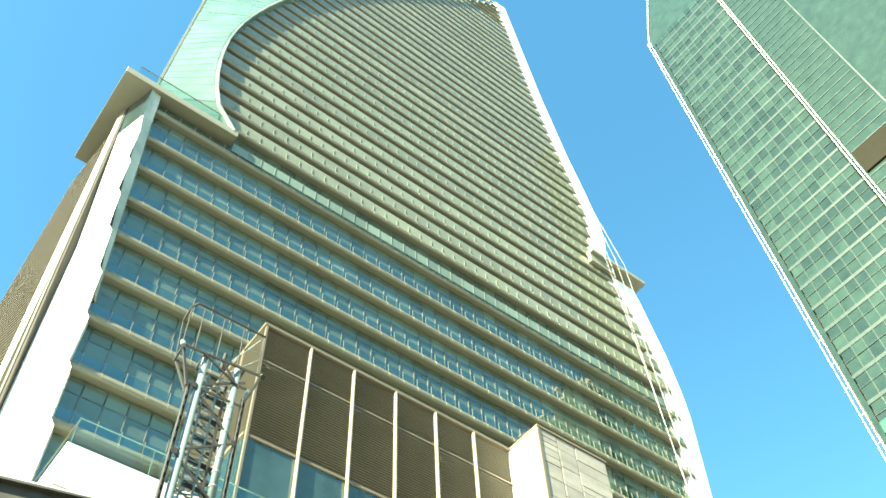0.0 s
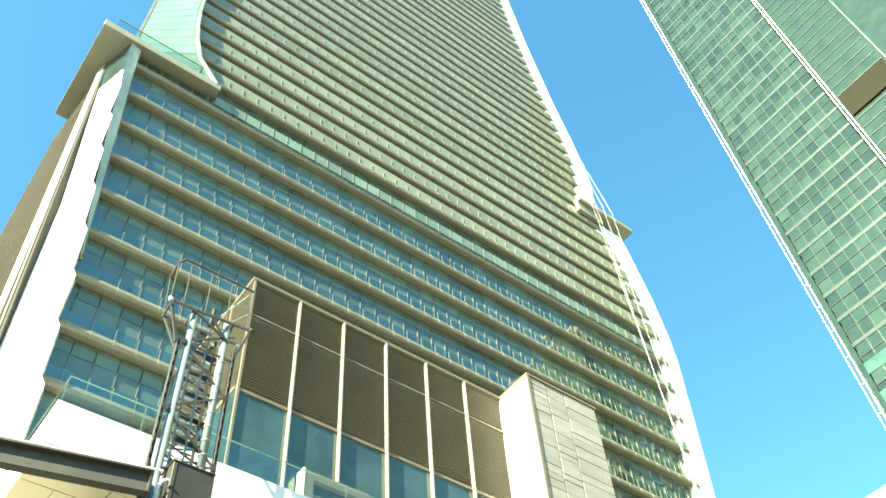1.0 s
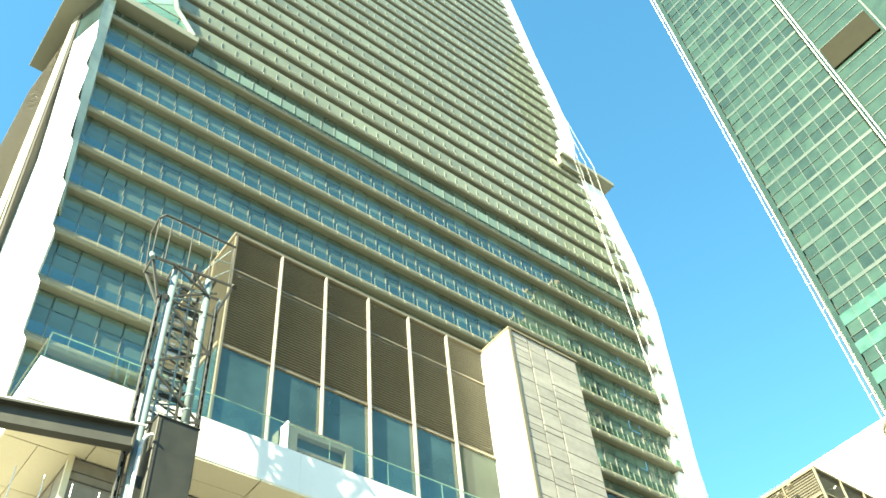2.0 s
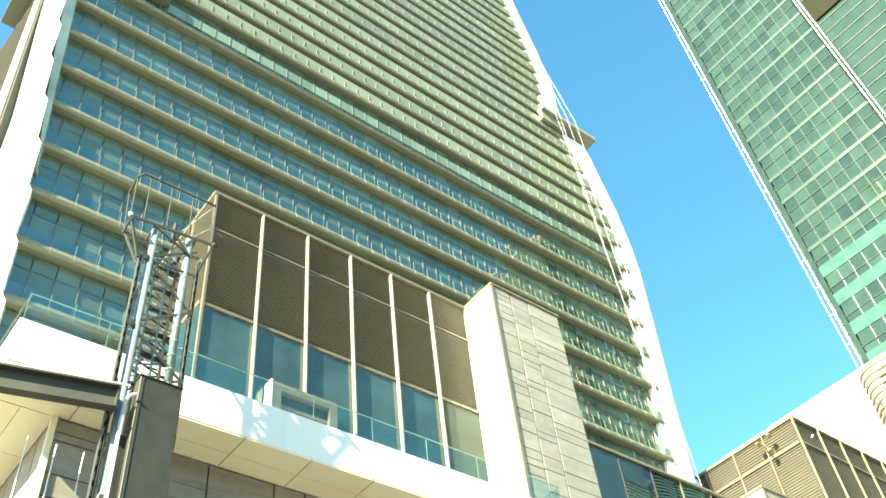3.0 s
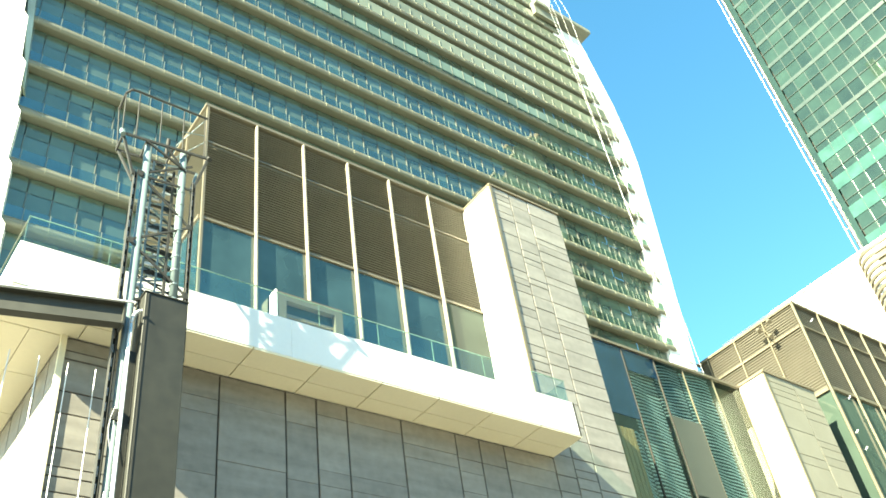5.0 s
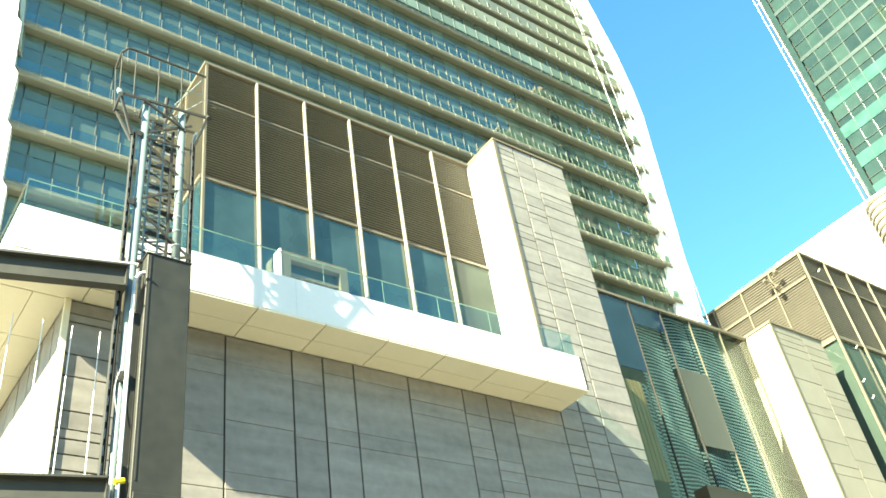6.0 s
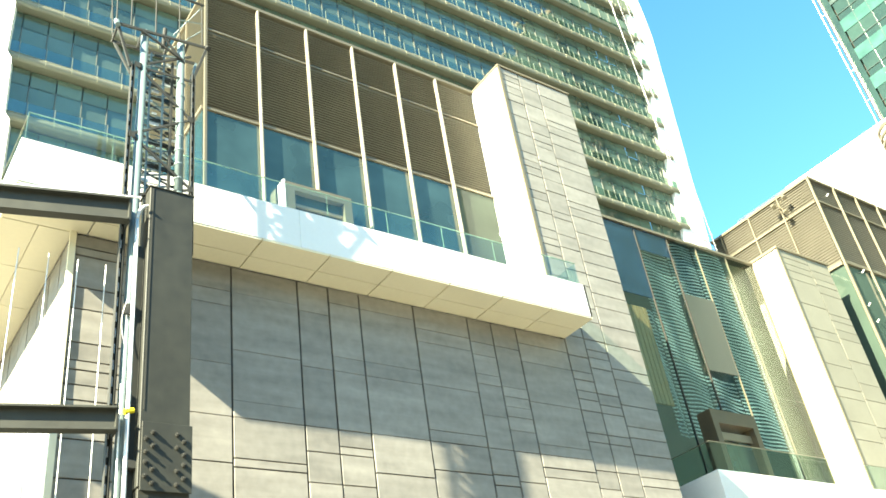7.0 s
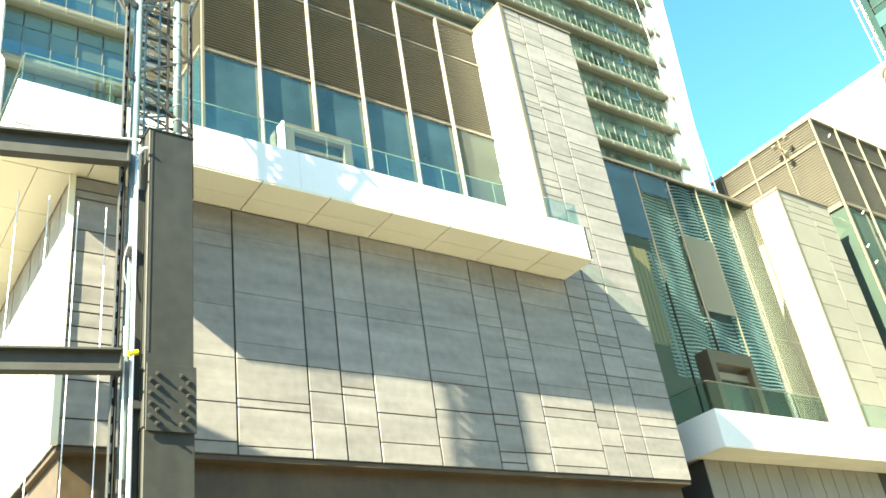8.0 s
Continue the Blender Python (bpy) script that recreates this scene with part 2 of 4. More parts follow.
def front_panels(parent, xs, z0, z1, y, mat, seed, sizes, gap=0.07, thick=0.05, name="panel", lay=0.012, proud=(0.0, 0.006, 0.014)):
    """Cladding panels on a wall that faces the street, column by column, each at its own height."""
    rng = random.Random(seed)
    for a, b in zip(xs, xs[1:]):
        zs = cut_rows(rng, z0, z1, sizes)
        step = rng.choice(proud)
        for c, d in zip(zs, zs[1:]):
            o = step + rng.uniform(-0.008, 0.012)
            part(name, B(a + gap / 2, b - gap / 2, y - o, y + thick, c + lay, d - lay, bevel=0.008), mat, parent)


def side_panels(parent, ys, z0, z1, x, mat, seed, sizes, gap=0.1, thick=0.05, name="panel"):
    rng = random.Random(seed)
    for a, b in zip(ys, ys[1:]):
        zs = cut_rows(rng, z0, z1, sizes)
        for c, d in zip(zs, zs[1:]):
            part(name, B(x - rng.uniform(0, 0.01), x + thick, a + gap / 2, b - gap / 2, c + 0.012, d - 0.012, bevel=0.006), mat, parent)


# ---- ground ----
tagged(part("ground", B(-2500, 2500, -2500, 2500, -0.4, 0.0), PAVING), "pale grey paved ground reaching to the horizon", "ground", kind="structure")

# ---- plain buildings across the street; the low one added unseen to block sky light ----
def street_block(x0, x1, y0, y1, top, step, words):
    blk = thing("street_building", ((x0 + x1) / 2, y1, 0), words, "building", kind="structure")
    part("body", B(x0, x1, y0, y1 - 0.4, 0, top), GREEN_GLASS, blk)
    part("roof_slab", B(x0 - 0.3, x1 + 0.3, y0, y1, top, top + 1.2), FRAME, blk)
    z = step
    while z < top - 1:
        part("floor_band", B(x0, x1, y1 - 0.4, y1, z, z + 1.1), FRAME, blk)
        z += step
    bm = bmesh.new()
    x = x0 + 1.5
    while x < x1:
        box(bm, x - 0.15, x + 0.15, y1 - 0.38, y1 + 0.15, 0, top)
        x += step
    part("mullion_field", bm, MULLION, blk, kind="stuff")


street_block(165, 250, -80, -45, 216, 8.2, "tall olive glass building across the street")
# out of view, added to cut the sky fill on the stone wall
street_block(-45, 110, -75, -50, 34, 4.2, "unseen long low building added across the street to block sky light")

# ---- mall building: podium wall ----
GRID = 2.72
wall = thing("wall_front", (20, 26, 0), "grey stone panel wall with uneven joints under the terrace", "wall", kind="structure")
part("backing", B(6.26, 33.25, 26.05, 45.0, 11.0, 20.25), JOINT, wall)
part("lower_backing", B(28.05, 33.2, 26.05, 28.5, 20.25, 37.7), JOINT, wall)
xs_wall = [6.24, 9.04, 11.76, 14.42, 15.73, 17.1, 19.68, 22.45, 23.75, 25.15, 28.12, 29.4, 30.8, 33.28]
front_panels(wall, xs_wall[:2], 11.02, 20.22, 26.0, STONE, 9, [0.32, 0.5, 0.62, 0.8, 1.2], lay=0.024)
front_panels(wall, xs_wall[1:11], 11.02, 14.35, 26.0, STONE, 3, [0.3, 0.42, 0.75, 1.1, 1.3], lay=0.022)
front_panels(wall, xs_wall[1:7], 14.35, 20.22, 26.0, STONE, 4, [0.6, 1.9, 2.3, 3.0], lay=0.006)
front_panels(wall, xs_wall[6:11], 14.35, 20.22, 26.0, STONE, 14, [0.45, 0.6, 0.9, 1.4, 1.9], lay=0.009)
front_panels(wall, [28.12, 29.4, 30.8, 33.28], 11.02, 37.62, 26.0, STONE, 5, [0.42, 0.55, 0.8, 1.05, 1.3], lay=0.02, proud=(0.0,))
side_panels(wall, [26.05 + 1.36 * k for k in range(12)], 11.02, 20.22, 6.22, STONE, 7, [9.3])
part("corner_trim", B(6.1, 6.3, 25.9, 26.03, 11.0, 20.24), CREAM, wall, "cream metal corner trim")

# tall end block beside the terrace
block = thing("wall_block", (30, 27, 20), "tall pale block with a white metal flank and capping", "wall block", kind="structure")
part("white_flank", B(27.96, 28.06, 26.06, 28.6, 20.25, 37.66), WHITE, block, "white metal side panel")
part("flank_edge", B(27.93, 28.12, 25.95, 26.06, 20.25, 37.7), FRAME, block)
part("capping", B(27.9, 33.35, 25.93, 28.62, 37.66, 37.78), FRAME_DARK, block, "thin dark capping")
part("rear_body", B(28.08, 33.2, 28.5, 36.0, 11.0, 37.6), STONE, block)

# recessed brown band and street level
base = thing("wall_base", (20, 27, 0), "brown metal band and dark shopfront below the stone wall", "shopfront", kind="structure")
part("soffit", B(6.3, 33.2, 26.05, 30.0, 10.85, 10.99), BROWN, base)
part("brown_beam", B(6.5, 33.0, 26.5, 26.9, 9.6, 10.85), BROWN, base)
part("lower_beam", B(6.5, 33.0, 26.42, 26.6, 8.9, 9.45), FRAME_DARK, base)
part("shopfront_glass", B(6.7, 32.8, 26.9, 27.0, 0.0, 9.6), BLUE_GLASS, base)
part("side_beam", B(6.5, 6.9, 26.9, 45.0, 9.6, 10.85), BROWN, base)
part("side_glass", B(6.8, 6.9, 27.0, 45.0, 0.0, 9.6), BLUE_GLASS, base)
for k in range(11):
    part("mullion", B(6.7 + 2.6 * k, 6.82 + 2.6 * k, 26.78, 26.9, 0.0, 9.6), FRAME_DARK, base)

# ---- terrace slab with its soffit ----
terrace = thing("terrace", (16, 25, 20.25), "white metal terrace slab with a cream panelled soffit", "terrace", kind="structure")
part("slab_core", B(4.05, 28.0, 24.12, 45.0, 20.35, 21.9), WHITE, terrace)
for k in range(5):
    x0, x1 = 3.93 + 4.84 * k, 3.93 + 4.84 * (k + 1)
    part("fascia_panel", B(x0 + 0.004, x1 - 0.004, 24.0, 24.12, 20.32, 22.0, bevel=0.01), WHITE, terrace)
part("end_fascia", B(28.0, 28.13, 24.0, 25.93, 20.32, 22.0, bevel=0.01), WHITE, terrace)
for k in range(4):
    part("side_fascia", B(3.93, 4.05, 24.13 + 5.2 * k, 24.12 + 5.2 * (k + 1), 20.32, 22.0, bevel=0.01), WHITE, terrace)
ys_soffit = [24.0, 25.12, 26.0]
for k in range(9):
    x0 = 3.93 + GRID * k if k else 3.93
    x1 = min(3.93 + GRID * (k + 1) - 0.03, 28.13)
    for y0, y1 in zip(ys_soffit, ys_soffit[1:]):
        part("soffit_panel", B(x0 + 0.02, x1, y0 + 0.018, y1 - 0.018, 20.24, 20.34, bevel=0.006), CREAM, terrace)
for k in range(7):
    for x0, x1 in ((3.95, 5.1), (5.12, 6.2)):
        part("soffit_panel", B(x0, x1, 26.03 + GRID * k, 26.0 + GRID * (k + 1), 20.24, 20.34, bevel=0.006), CREAM, terrace)

# balustrade
rail = thing("balustrade", (16, 24.15, 22), "frameless green-tinted glass balustrade along the terrace edge", "balustrade")
for k in range(9):
    x0, x1 = 4.06 + GRID * k, 4.06 + GRID * (k + 1) - 0.03
    if x1 > 28.3:
        x1 = 28.0
    g = part("glass_pane", B(x0, min(x1, 27.98), 24.15, 24.17, 22.0, 23.22), RAIL_GLASS, rail)
    part("pane_edge", B(x0 - 0.022, x0 - 0.006, 24.15, 24.17, 22.0, 23.22), GLASS_EDGE, rail)
part("top_rail", B(4.05, 28.0, 24.14, 24.18, 23.22, 23.245), GLASS_EDGE, rail)
for k in range(4):
    part("glass_pane", B(4.08, 4.1, 24.2 + GRID * k, 24.17 + GRID * (k + 1), 22.0, 23.22), RAIL_GLASS, rail)
part("side_rail", B(4.06, 4.11, 24.19, 35.0, 23.22, 23.25), FRAME, rail)
part("end_pane", B(27.95, 27.97, 24.2, 25.9, 22.0, 23.22), RAIL_GLASS, rail)

# ---- upper louvred and glazed hall on the terrace ----
hall = thing("upper_hall", (20, 29, 22), "glazed hall with bronze louvres above tall blue glass", "glazed hall", kind="structure")
part("hall_body", B(11.75, 28.0, 28.72, 36.0, 21.9, 37.6), LOUVRE_BACK, hall)
part("roof_edge", B(11.6, 28.0, 28.38, 36.0, 37.6, 37.78), FRAME, hall)
part("corner_post", B(11.69, 11.8, 28.4, 28.56, 21.9, 37.6), FRAME, hall)
part("transom", B(11.8, 27.95, 28.44, 28.6, 30.02, 30.16), FRAME, hall)
part("upper_transom", B(11.8, 27.95, 28.47, 28.6, 35.1, 35.2), FRAME, hall)
xs_hall = [11.8, 14.38, 17.08, 19.8, 22.5, 25.2, 27.94]
for a, b in zip(xs_hall, xs_hall[1:]):
    # the pane beside the white flank is dimmed to hold down its reflection
    part("window_pane", B(a + 0.012, b - 0.012, 28.52, 28.6, 21.9, 30.0), WEAK_REFLECTION_PANE if b > 27 else BLUE_GLASS, hall)
for a in xs_hall[1:-1]:
    part("mullion", B(a - 0.045, a + 0.045, 28.27, 28.5, 21.9, 37.5, bevel=0.01), MULLION, hall)
for a, b in zip(xs_hall, xs_hall[1:]):
    zz = 30.32
    while zz < 37.5:
        if not 35.0 < zz < 35.3:
            bm = prism(bmesh.new(), [(28.52, zz), (28.54, zz - 0.02), (28.68, zz + 0.09), (28.66, zz + 0.11)], "x", a + 0.05, b - 0.05)
            part("louvre_slat", bm, LOUVRE, hall)
        zz += 0.165
# flank of the hall
bm = bmesh.new()
zz = 30.4
while zz < 37.5:
    prism(bm, [(11.66, zz), (11.68, zz - 0.02), (11.8, zz + 0.09), (11.78, zz + 0.11)], "y", 28.6, 35.9)
    zz += 0.2
part("flank_louvres", bm, LOUVRE, hall, kind="stuff")
part("flank_glass", B(11.68, 11.74, 28.6, 36.0, 21.9, 30.1), FLANK_GLASS, hall)
part("flank_transom", B(11.6, 11.74, 28.56, 36.0, 30.1, 30.3), FRAME, hall)
part("flank_post", B(11.6, 11.74, 30.6, 30.75, 21.9, 37.6), FRAME, hall)

# entrance vestibule on the terrace
porch = thing("entrance_porch", (16.7, 28, 21.9), "beige framed entrance porch with a recessed dark door on the terrace", "porch")
part("white_flank", B(15.08, 15.16, 27.88, 28.45, 21.9, 26.75), WHITE, porch, "white metal side")
part("frame_post", B(15.16, 15.62, 27.9, 28.45, 21.9, 26.3), PORCH, porch)
part("frame_post", B(18.1, 18.5, 27.9, 28.45, 21.9, 26.3), PORCH, porch)
part("lintel", B(15.16, 18.5, 27.9, 28.45, 26.3, 26.7), PORCH, porch)
part("header", B(15.62, 18.1, 28.1, 28.2, 25.6, 25.75), FRAME_DARK, porch)
part("transom_light", B(15.62, 18.1, 28.2, 28.24, 25.75, 26.3), GREEN_GLASS, porch)
part("door_leaf", B(15.62, 16.84, 28.2, 28.26, 21.9, 25.6), BLUE_GLASS, porch)
part("door_leaf", B(16.88, 18.1, 28.2, 28.26, 21.9, 25.6), BLUE_GLASS, porch)

# ---- lattice mast and steel column ----
DRAW_IN[0] = 0.957
column = thing("steel_column", (8.45, 23.3, 0), "tall dark grey steel box column with a bolted splice plate", "column")
part("upper_shaft", B(7.74, 9.16, 23.0, 23.9, 10.6, 20.55, bevel=0.02), POST, column)
part("lower_shaft", B(7.78, 9.2, 23.06, 23.9, -0.1, 10.6, bevel=0.02), POST, column)
part("cap_plate", B(7.7, 9.2, 22.97, 23.93, 20.55, 20.59), POST, column)
part("side_web", B(7.56, 7.74, 23.35, 23.85, 4.0, 18.4), POST, column)
part("bracket", B(7.5, 7.76, 23.15, 23.5, 11.15, 11.4, bevel=0.02), STEEL_DARK, column)
part("cover_strip", B(7.82, 7.86, 22.985, 23.005, 12.8, 20.5), STEEL_DARK, column)
plate = part("splice_plate", B(7.8, 9.22, 22.95, 22.998, 10.5, 12.45, bevel=0.008), POST, column)
for bx, leans in ((7.91, (1, 0, 1, 0, 0, 1, 0, 1)), (8.78, (0, 1, 0, 1, 1, 0, 1, 0))):
    for row, lean in enumerate(leans):
        xb, zb = bx + 0.19 * lean, 12.14 - 0.19 * row - (0.1 if row > 3 else 0.0)
        bolt = R((xb, 22.82, zb), (xb, 22.95, zb), 0.075, n=8)
        bar(bolt, (xb, 22.87, zb), (xb, 22.94, zb), 0.14, n=6)
        part("bolt", bolt, STEEL_DARK, plate)

mast = thing("lattice_mast", (8.0, 23.6, 0), "galvanised lattice mast with a railed working platform on top", "mast")
part("round_leg", R((7.38, 23.52, -0.1), (7.44, 23.52, 28.0), 0.29, n=16), STEEL, mast, smooth=True)
part("round_leg", R((8.85, 23.52, 20.6), (8.8, 23.52, 28.0), 0.29, n=16), STEEL, mast, smooth=True)
part("rear_leg", R((7.6, 24.0 - 0.12, 20.0), (7.6, 23.88, 26.8), 0.1), STEEL, mast)
for x, z0, z1 in ((7.06, -0.1, 26.2), (9.26, 18.5, 26.6)):
    ch = bmesh.new()
    box(ch, x - 0.06, x + 0.06, 23.5, 23.56, z0, z1)
    box(ch, x - 0.06, x - 0.045, 23.36, 23.5, z0, z1)
    box(ch, x + 0.045, x + 0.06, 23.36, 23.5, z0, z1)
    channel = part("slotted_channel", ch, STEEL_DARK, mast, "dark channel with a row of pale slots")
    bm = bmesh.new()
    z = z0 + 0.2
    while z < z1 - 0.4:
        box(bm, x - 0.028, x + 0.028, 23.49, 23.502, z, z + 0.3)
        z += 0.52
    part("slot_strip", bm, PIPE, channel, kind="stuff")
part("inner_channel", B(7.13, 7.22, 23.58, 23.65, -0.1, 20.6), STEEL_DARK, mast)
# cross bracing on the street side
for p, q in (((7.2, 26.1), (9.16, 24.3)), ((9.16, 24.25), (7.15, 22.9)), ((7.15, 22.85), (9.2, 21.2)), ((9.2, 21.15), (7.4, 20.4)),
             ((7.2, 26.1), (9.15, 27.4)), ((7.2, 26.05), (9.25, 26.15))):
    part("brace", R((p[0], 23.42, p[1]), (q[0], 23.42, q[1]), 0.085, 0.05), STEEL_DARK, mast)
    if q[1] < 26:
        part("gusset", B(p[0] - 0.11, p[0] + 0.11, 23.36, 23.385, p[1] - 0.12, p[1] + 0.12), STEEL_DARK, mast)
# bracing on the far side, paler
for k in range(7):
    z = 20.6 + 0.95 * k
    a, b = ((7.5, z), (8.85, z + 0.95)) if k % 2 else ((8.85, z), (7.5, z + 0.95))
    part("rear_brace", R((a[0], 23.88, a[1]), (b[0], 23.88, b[1]), 0.06), STEEL, mast)
# ladder inside
ladder = part("ladder", B(7.72, 7.78, 23.62, 23.67, 19.5, 27.2), STEEL, mast)
part("stile", B(8.2, 8.26, 23.62, 23.67, 19.5, 27.3), STEEL, ladder)
for k in range(25):
    part("rung", R((7.75, 23.645, 19.7 + 0.3 * k), (8.23, 23.645, 19.7 + 0.3 * k), 0.035, n=6), STEEL, ladder)
for k in range(6):
    z = 20.9 + 1.05 * k
    part("tie_plate", B(7.78, 8.8, 23.78, 23.82, z, z + 0.18), STEEL_DARK, mast)
# rack, clamps and hoist gear between the legs
part("rack", B(8.5, 8.58, 23.6, 23.7, 18.6, 27.0), STEEL_DARK, mast)
rngm = random.Random(5)
for k in range(26):
    z = 20.75 + 0.255 * k
    x = rngm.uniform(7.6, 8.4)
    part("clamp_plate", B(x, x + rngm.uniform(0.12, 0.4), 23.68, 23.74, z, z + rngm.uniform(0.05, 0.13), bevel=0.01), STEEL_DARK if k % 2 else PIPE, mast)
    part("web_brace", R((7.6, 23.78, z), (8.85, 23.78, z + (0.45 if k % 2 else -0.45)), 0.06, 0.04), STEEL if k % 2 else STEEL_DARK, mast)
for k in range(9):
    z = 20.9 + 0.62 * k
    part("leg_collar", R((8.83, 23.52, z), (8.83, 23.52, z + 0.06), 0.33, n=12), STEEL, mast)
# working platform
part("deck_beam", R((6.36, 23.3, 27.72), (9.76, 23.3, 28.02), 0.1, 0.07), STEEL_DARK, mast)
part("deck_beam", R((6.5, 24.1, 27.6), (9.6, 24.1, 27.85), 0.09, 0.07), STEEL_DARK, mast)
for x in (6.4, 7.3, 8.3, 9.0, 9.7):
    part("deck_joist", R((x, 23.3, 27.72 + (x - 6.36) * 0.088), (x + 0.05, 24.15, 27.6 + (x - 6.5) * 0.08), 0.07), STEEL_DARK, mast)
part("deck_brace", R((7.2, 23.3, 27.8), (8.85, 23.35, 27.0), 0.07), STEEL_DARK, mast)
part("deck_brace", R((8.0, 23.3, 27.9), (8.9, 23.4, 26.9), 0.07), STEEL_DARK, mast)
part("strut", R((6.38, 23.3, 27.7), (6.95, 23.42, 25.95), 0.09), STEEL_DARK, mast)
part("strut", R((6.5, 24.1, 27.6), (7.02, 23.6, 25.8), 0.08), STEEL_DARK, mast)
part("strut", R((9.72, 23.3, 28.0), (9.25, 23.42, 26.3), 0.09), STEEL_DARK, mast)
part("strut", R((9.6, 24.1, 27.85), (9.2, 23.6, 26.2), 0.09), STEEL, mast)
part("knuckle", R((6.36, 23.2, 27.55), (6.36, 23.4, 27.95), 0.2, n=8), STEEL, mast)
part("knuckle", R((9.74, 23.2, 27.9), (9.74, 23.4, 28.15), 0.2, n=8), STEEL_DARK, mast)
rail_top = [(6.3, 24.0, 29.7), (6.32, 23.45, 30.1), (6.5, 23.3, 30.27), (6.8, 23.3, 30.3), (9.6, 23.3, 30.3)]
bm = bmesh.new()
for p, q in zip(rail_top, rail_top[1:]):
    bar(bm, p, q, 0.1, n=8)
hand = part("handrail", bm, STEEL_DARK, mast)
for x in (6.3, 6.82, 7.72, 8.62, 9.5):
    part("rail_post", R((x + 0.04, 23.3, 27.75 + (x - 6.36) * 0.088), (x, 23.3, 29.85 if x < 6.5 else 30.3), 0.05, n=8), STEEL_DARK, hand)
part("rail_post", R((6.45, 24.05, 27.6), (6.3, 24.0, 29.7), 0.05, n=8), STEEL_DARK, hand)
part("mid_rail", R((8.6, 23.3, 29.0), (9.55, 23.3, 29.25), 0.045, n=6), STEEL, hand)
part("guard_rail", R((8.7, 24.1, 29.0), (9.55, 23.35, 30.25), 0.045, n=6), STEEL, hand)
part("guard_rail", R((8.62, 24.1, 28.2), (9.6, 23.35, 29.0), 0.045, n=6), STEEL, hand)
part("head_sheave", R((8.15, 23.6, 27.6), (8.2, 23.6, 28.6), 0.16, n=10), STEEL_DARK, mast)

# pipe run up the side of the column
pipe = thing("vertical_pipe", (7.5, 23.2, 0), "white pipe strapped beside the steel column with a yellow clamp", "pipe")
part("riser", R((7.52, 23.2, -0.1), (7.44, 23.2, 19.3), 0.12, n=14), PIPE, pipe, smooth=True)
bm = bmesh.new()
prev = None
for k in range(9):
    a = math.pi / 2 * k / 8
    pt = (7.44 + 0.35 * (1 - math.cos(a)), 23.2, 19.3 + 0.6 * math.sin(a))
    if prev:
        bar(bm, prev, pt, 0.12, n=12)
    prev = pt
part("bend", bm, PIPE, pipe, smooth=True)
part("thin_riser", R((7.32, 23.25, -0.1), (7.26, 23.25, 13.6), 0.05, n=8), PIPE, pipe)
clamp = part("clamp", R((7.36, 23.18, 12.75), (7.62, 23.18, 12.83), 0.16, n=8), YELLOW, pipe, "yellow clamp")
for z in (15.9, 8.9):
    part("bracket", B(7.2, 7.55, 23.28, 23.36, z, z + 0.35), STEEL_DARK, pipe)
cable = bmesh.new()
prev = None
for k in range(13):
    s = k / 12
    pt = (7.3 - 0.14 * math.sin(s * math.pi), 23.25, 16.4 - 1.6 * s)
    if prev:
        bar(cable, prev, pt, 0.016, n=6)
    prev = pt
part("loose_cable", cable, PIPE, pipe)

# tie beams
for z in (19.0, 12.1):
    beam = thing("tie_beam", (4, 23.9, z), "dark steel tie beam running from the mast to the side", "beam", group="tie beams")
    h2 = 0.78 if z > 15 else 0.62
    bm = bmesh.new()
    d = (Vector((7.1, 23.1, z + h2 / 2)), Vector((-1.5, 25.2, z + h2 / 2)))
    bar(bm, d[0], d[1], h2, 0.12)
    part("web", bm, POST, beam)
    for dz in (-h2 / 2, h2 / 2):
        part("flange", R(d[0] + Vector((0, -0.1, dz)), d[1] + Vector((0, -0.1, dz)), 0.06, 0.34), POST, beam)
    part("end_plate", B(7.08, 7.14, 22.9, 23.4, z - 0.06, z + h2 + 0.06), POST, beam)
    if z > 15:
        part("pipe", R(d[0] + Vector((0.3, -0.25, h2 / 2 + 0.1)), d[1] + Vector((0, -0.25, h2 / 2 + 0.1)), 0.07, n=8), PIPE, beam)
    # a post far along carries the free end
    part("far_post", B(-1.8, -1.4, 25.0, 25.4, -0.1, z + h2), POST, beam)

DRAW_IN[0] = 0.96
# slim poles
for x, xb in ((4.4, 4.9), (5.26, 5.6), (6.12, 6.3), (6.97, 7.05)):
    pole = thing("slim_pole", (xb, 24.6, 0), "slim white pole standing in front of the stone wall", "pole", group="slim poles")
    part("shaft", R((x, 24.6, -0.02), (x, 24.6, 18.3), 0.035, n=8), PIPE, pole)
    part("foot", B(x - 0.12, x + 0.12, 24.48, 24.72, -0.02, 0.05), STEEL_DARK, pole)
DRAW_IN[0] = 1.0

# small lamp on the terrace rail
lamp = thing("rail_lamp", (23.8, 24.2, 23.25), "small white floodlight clamped to the glass balustrade", "floodlight")
part("stem", R((23.8, 24.16, 23.1), (23.8, 24.1, 23.65), 0.05, n=8), PIPE, lamp)
part("head", B(23.62, 23.98, 23.98, 24.16, 23.6, 23.8, bevel=0.03), PIPE, lamp)
part("arm", R((23.8, 24.1, 23.4), (23.5, 24.05, 23.2), 0.04, n=6), STEEL_DARK, lamp)

# ---- office tower behind ----
DRAW_IN[0] = 1.06
FLOOR, Z0 = 4.14, 18.0
LEAN_Z, LEAN = 71.0, 0.05
TOP = 199.0


def face_y(z):
    return 38.9 + max(0.0, z - LEAN_Z) * LEAN


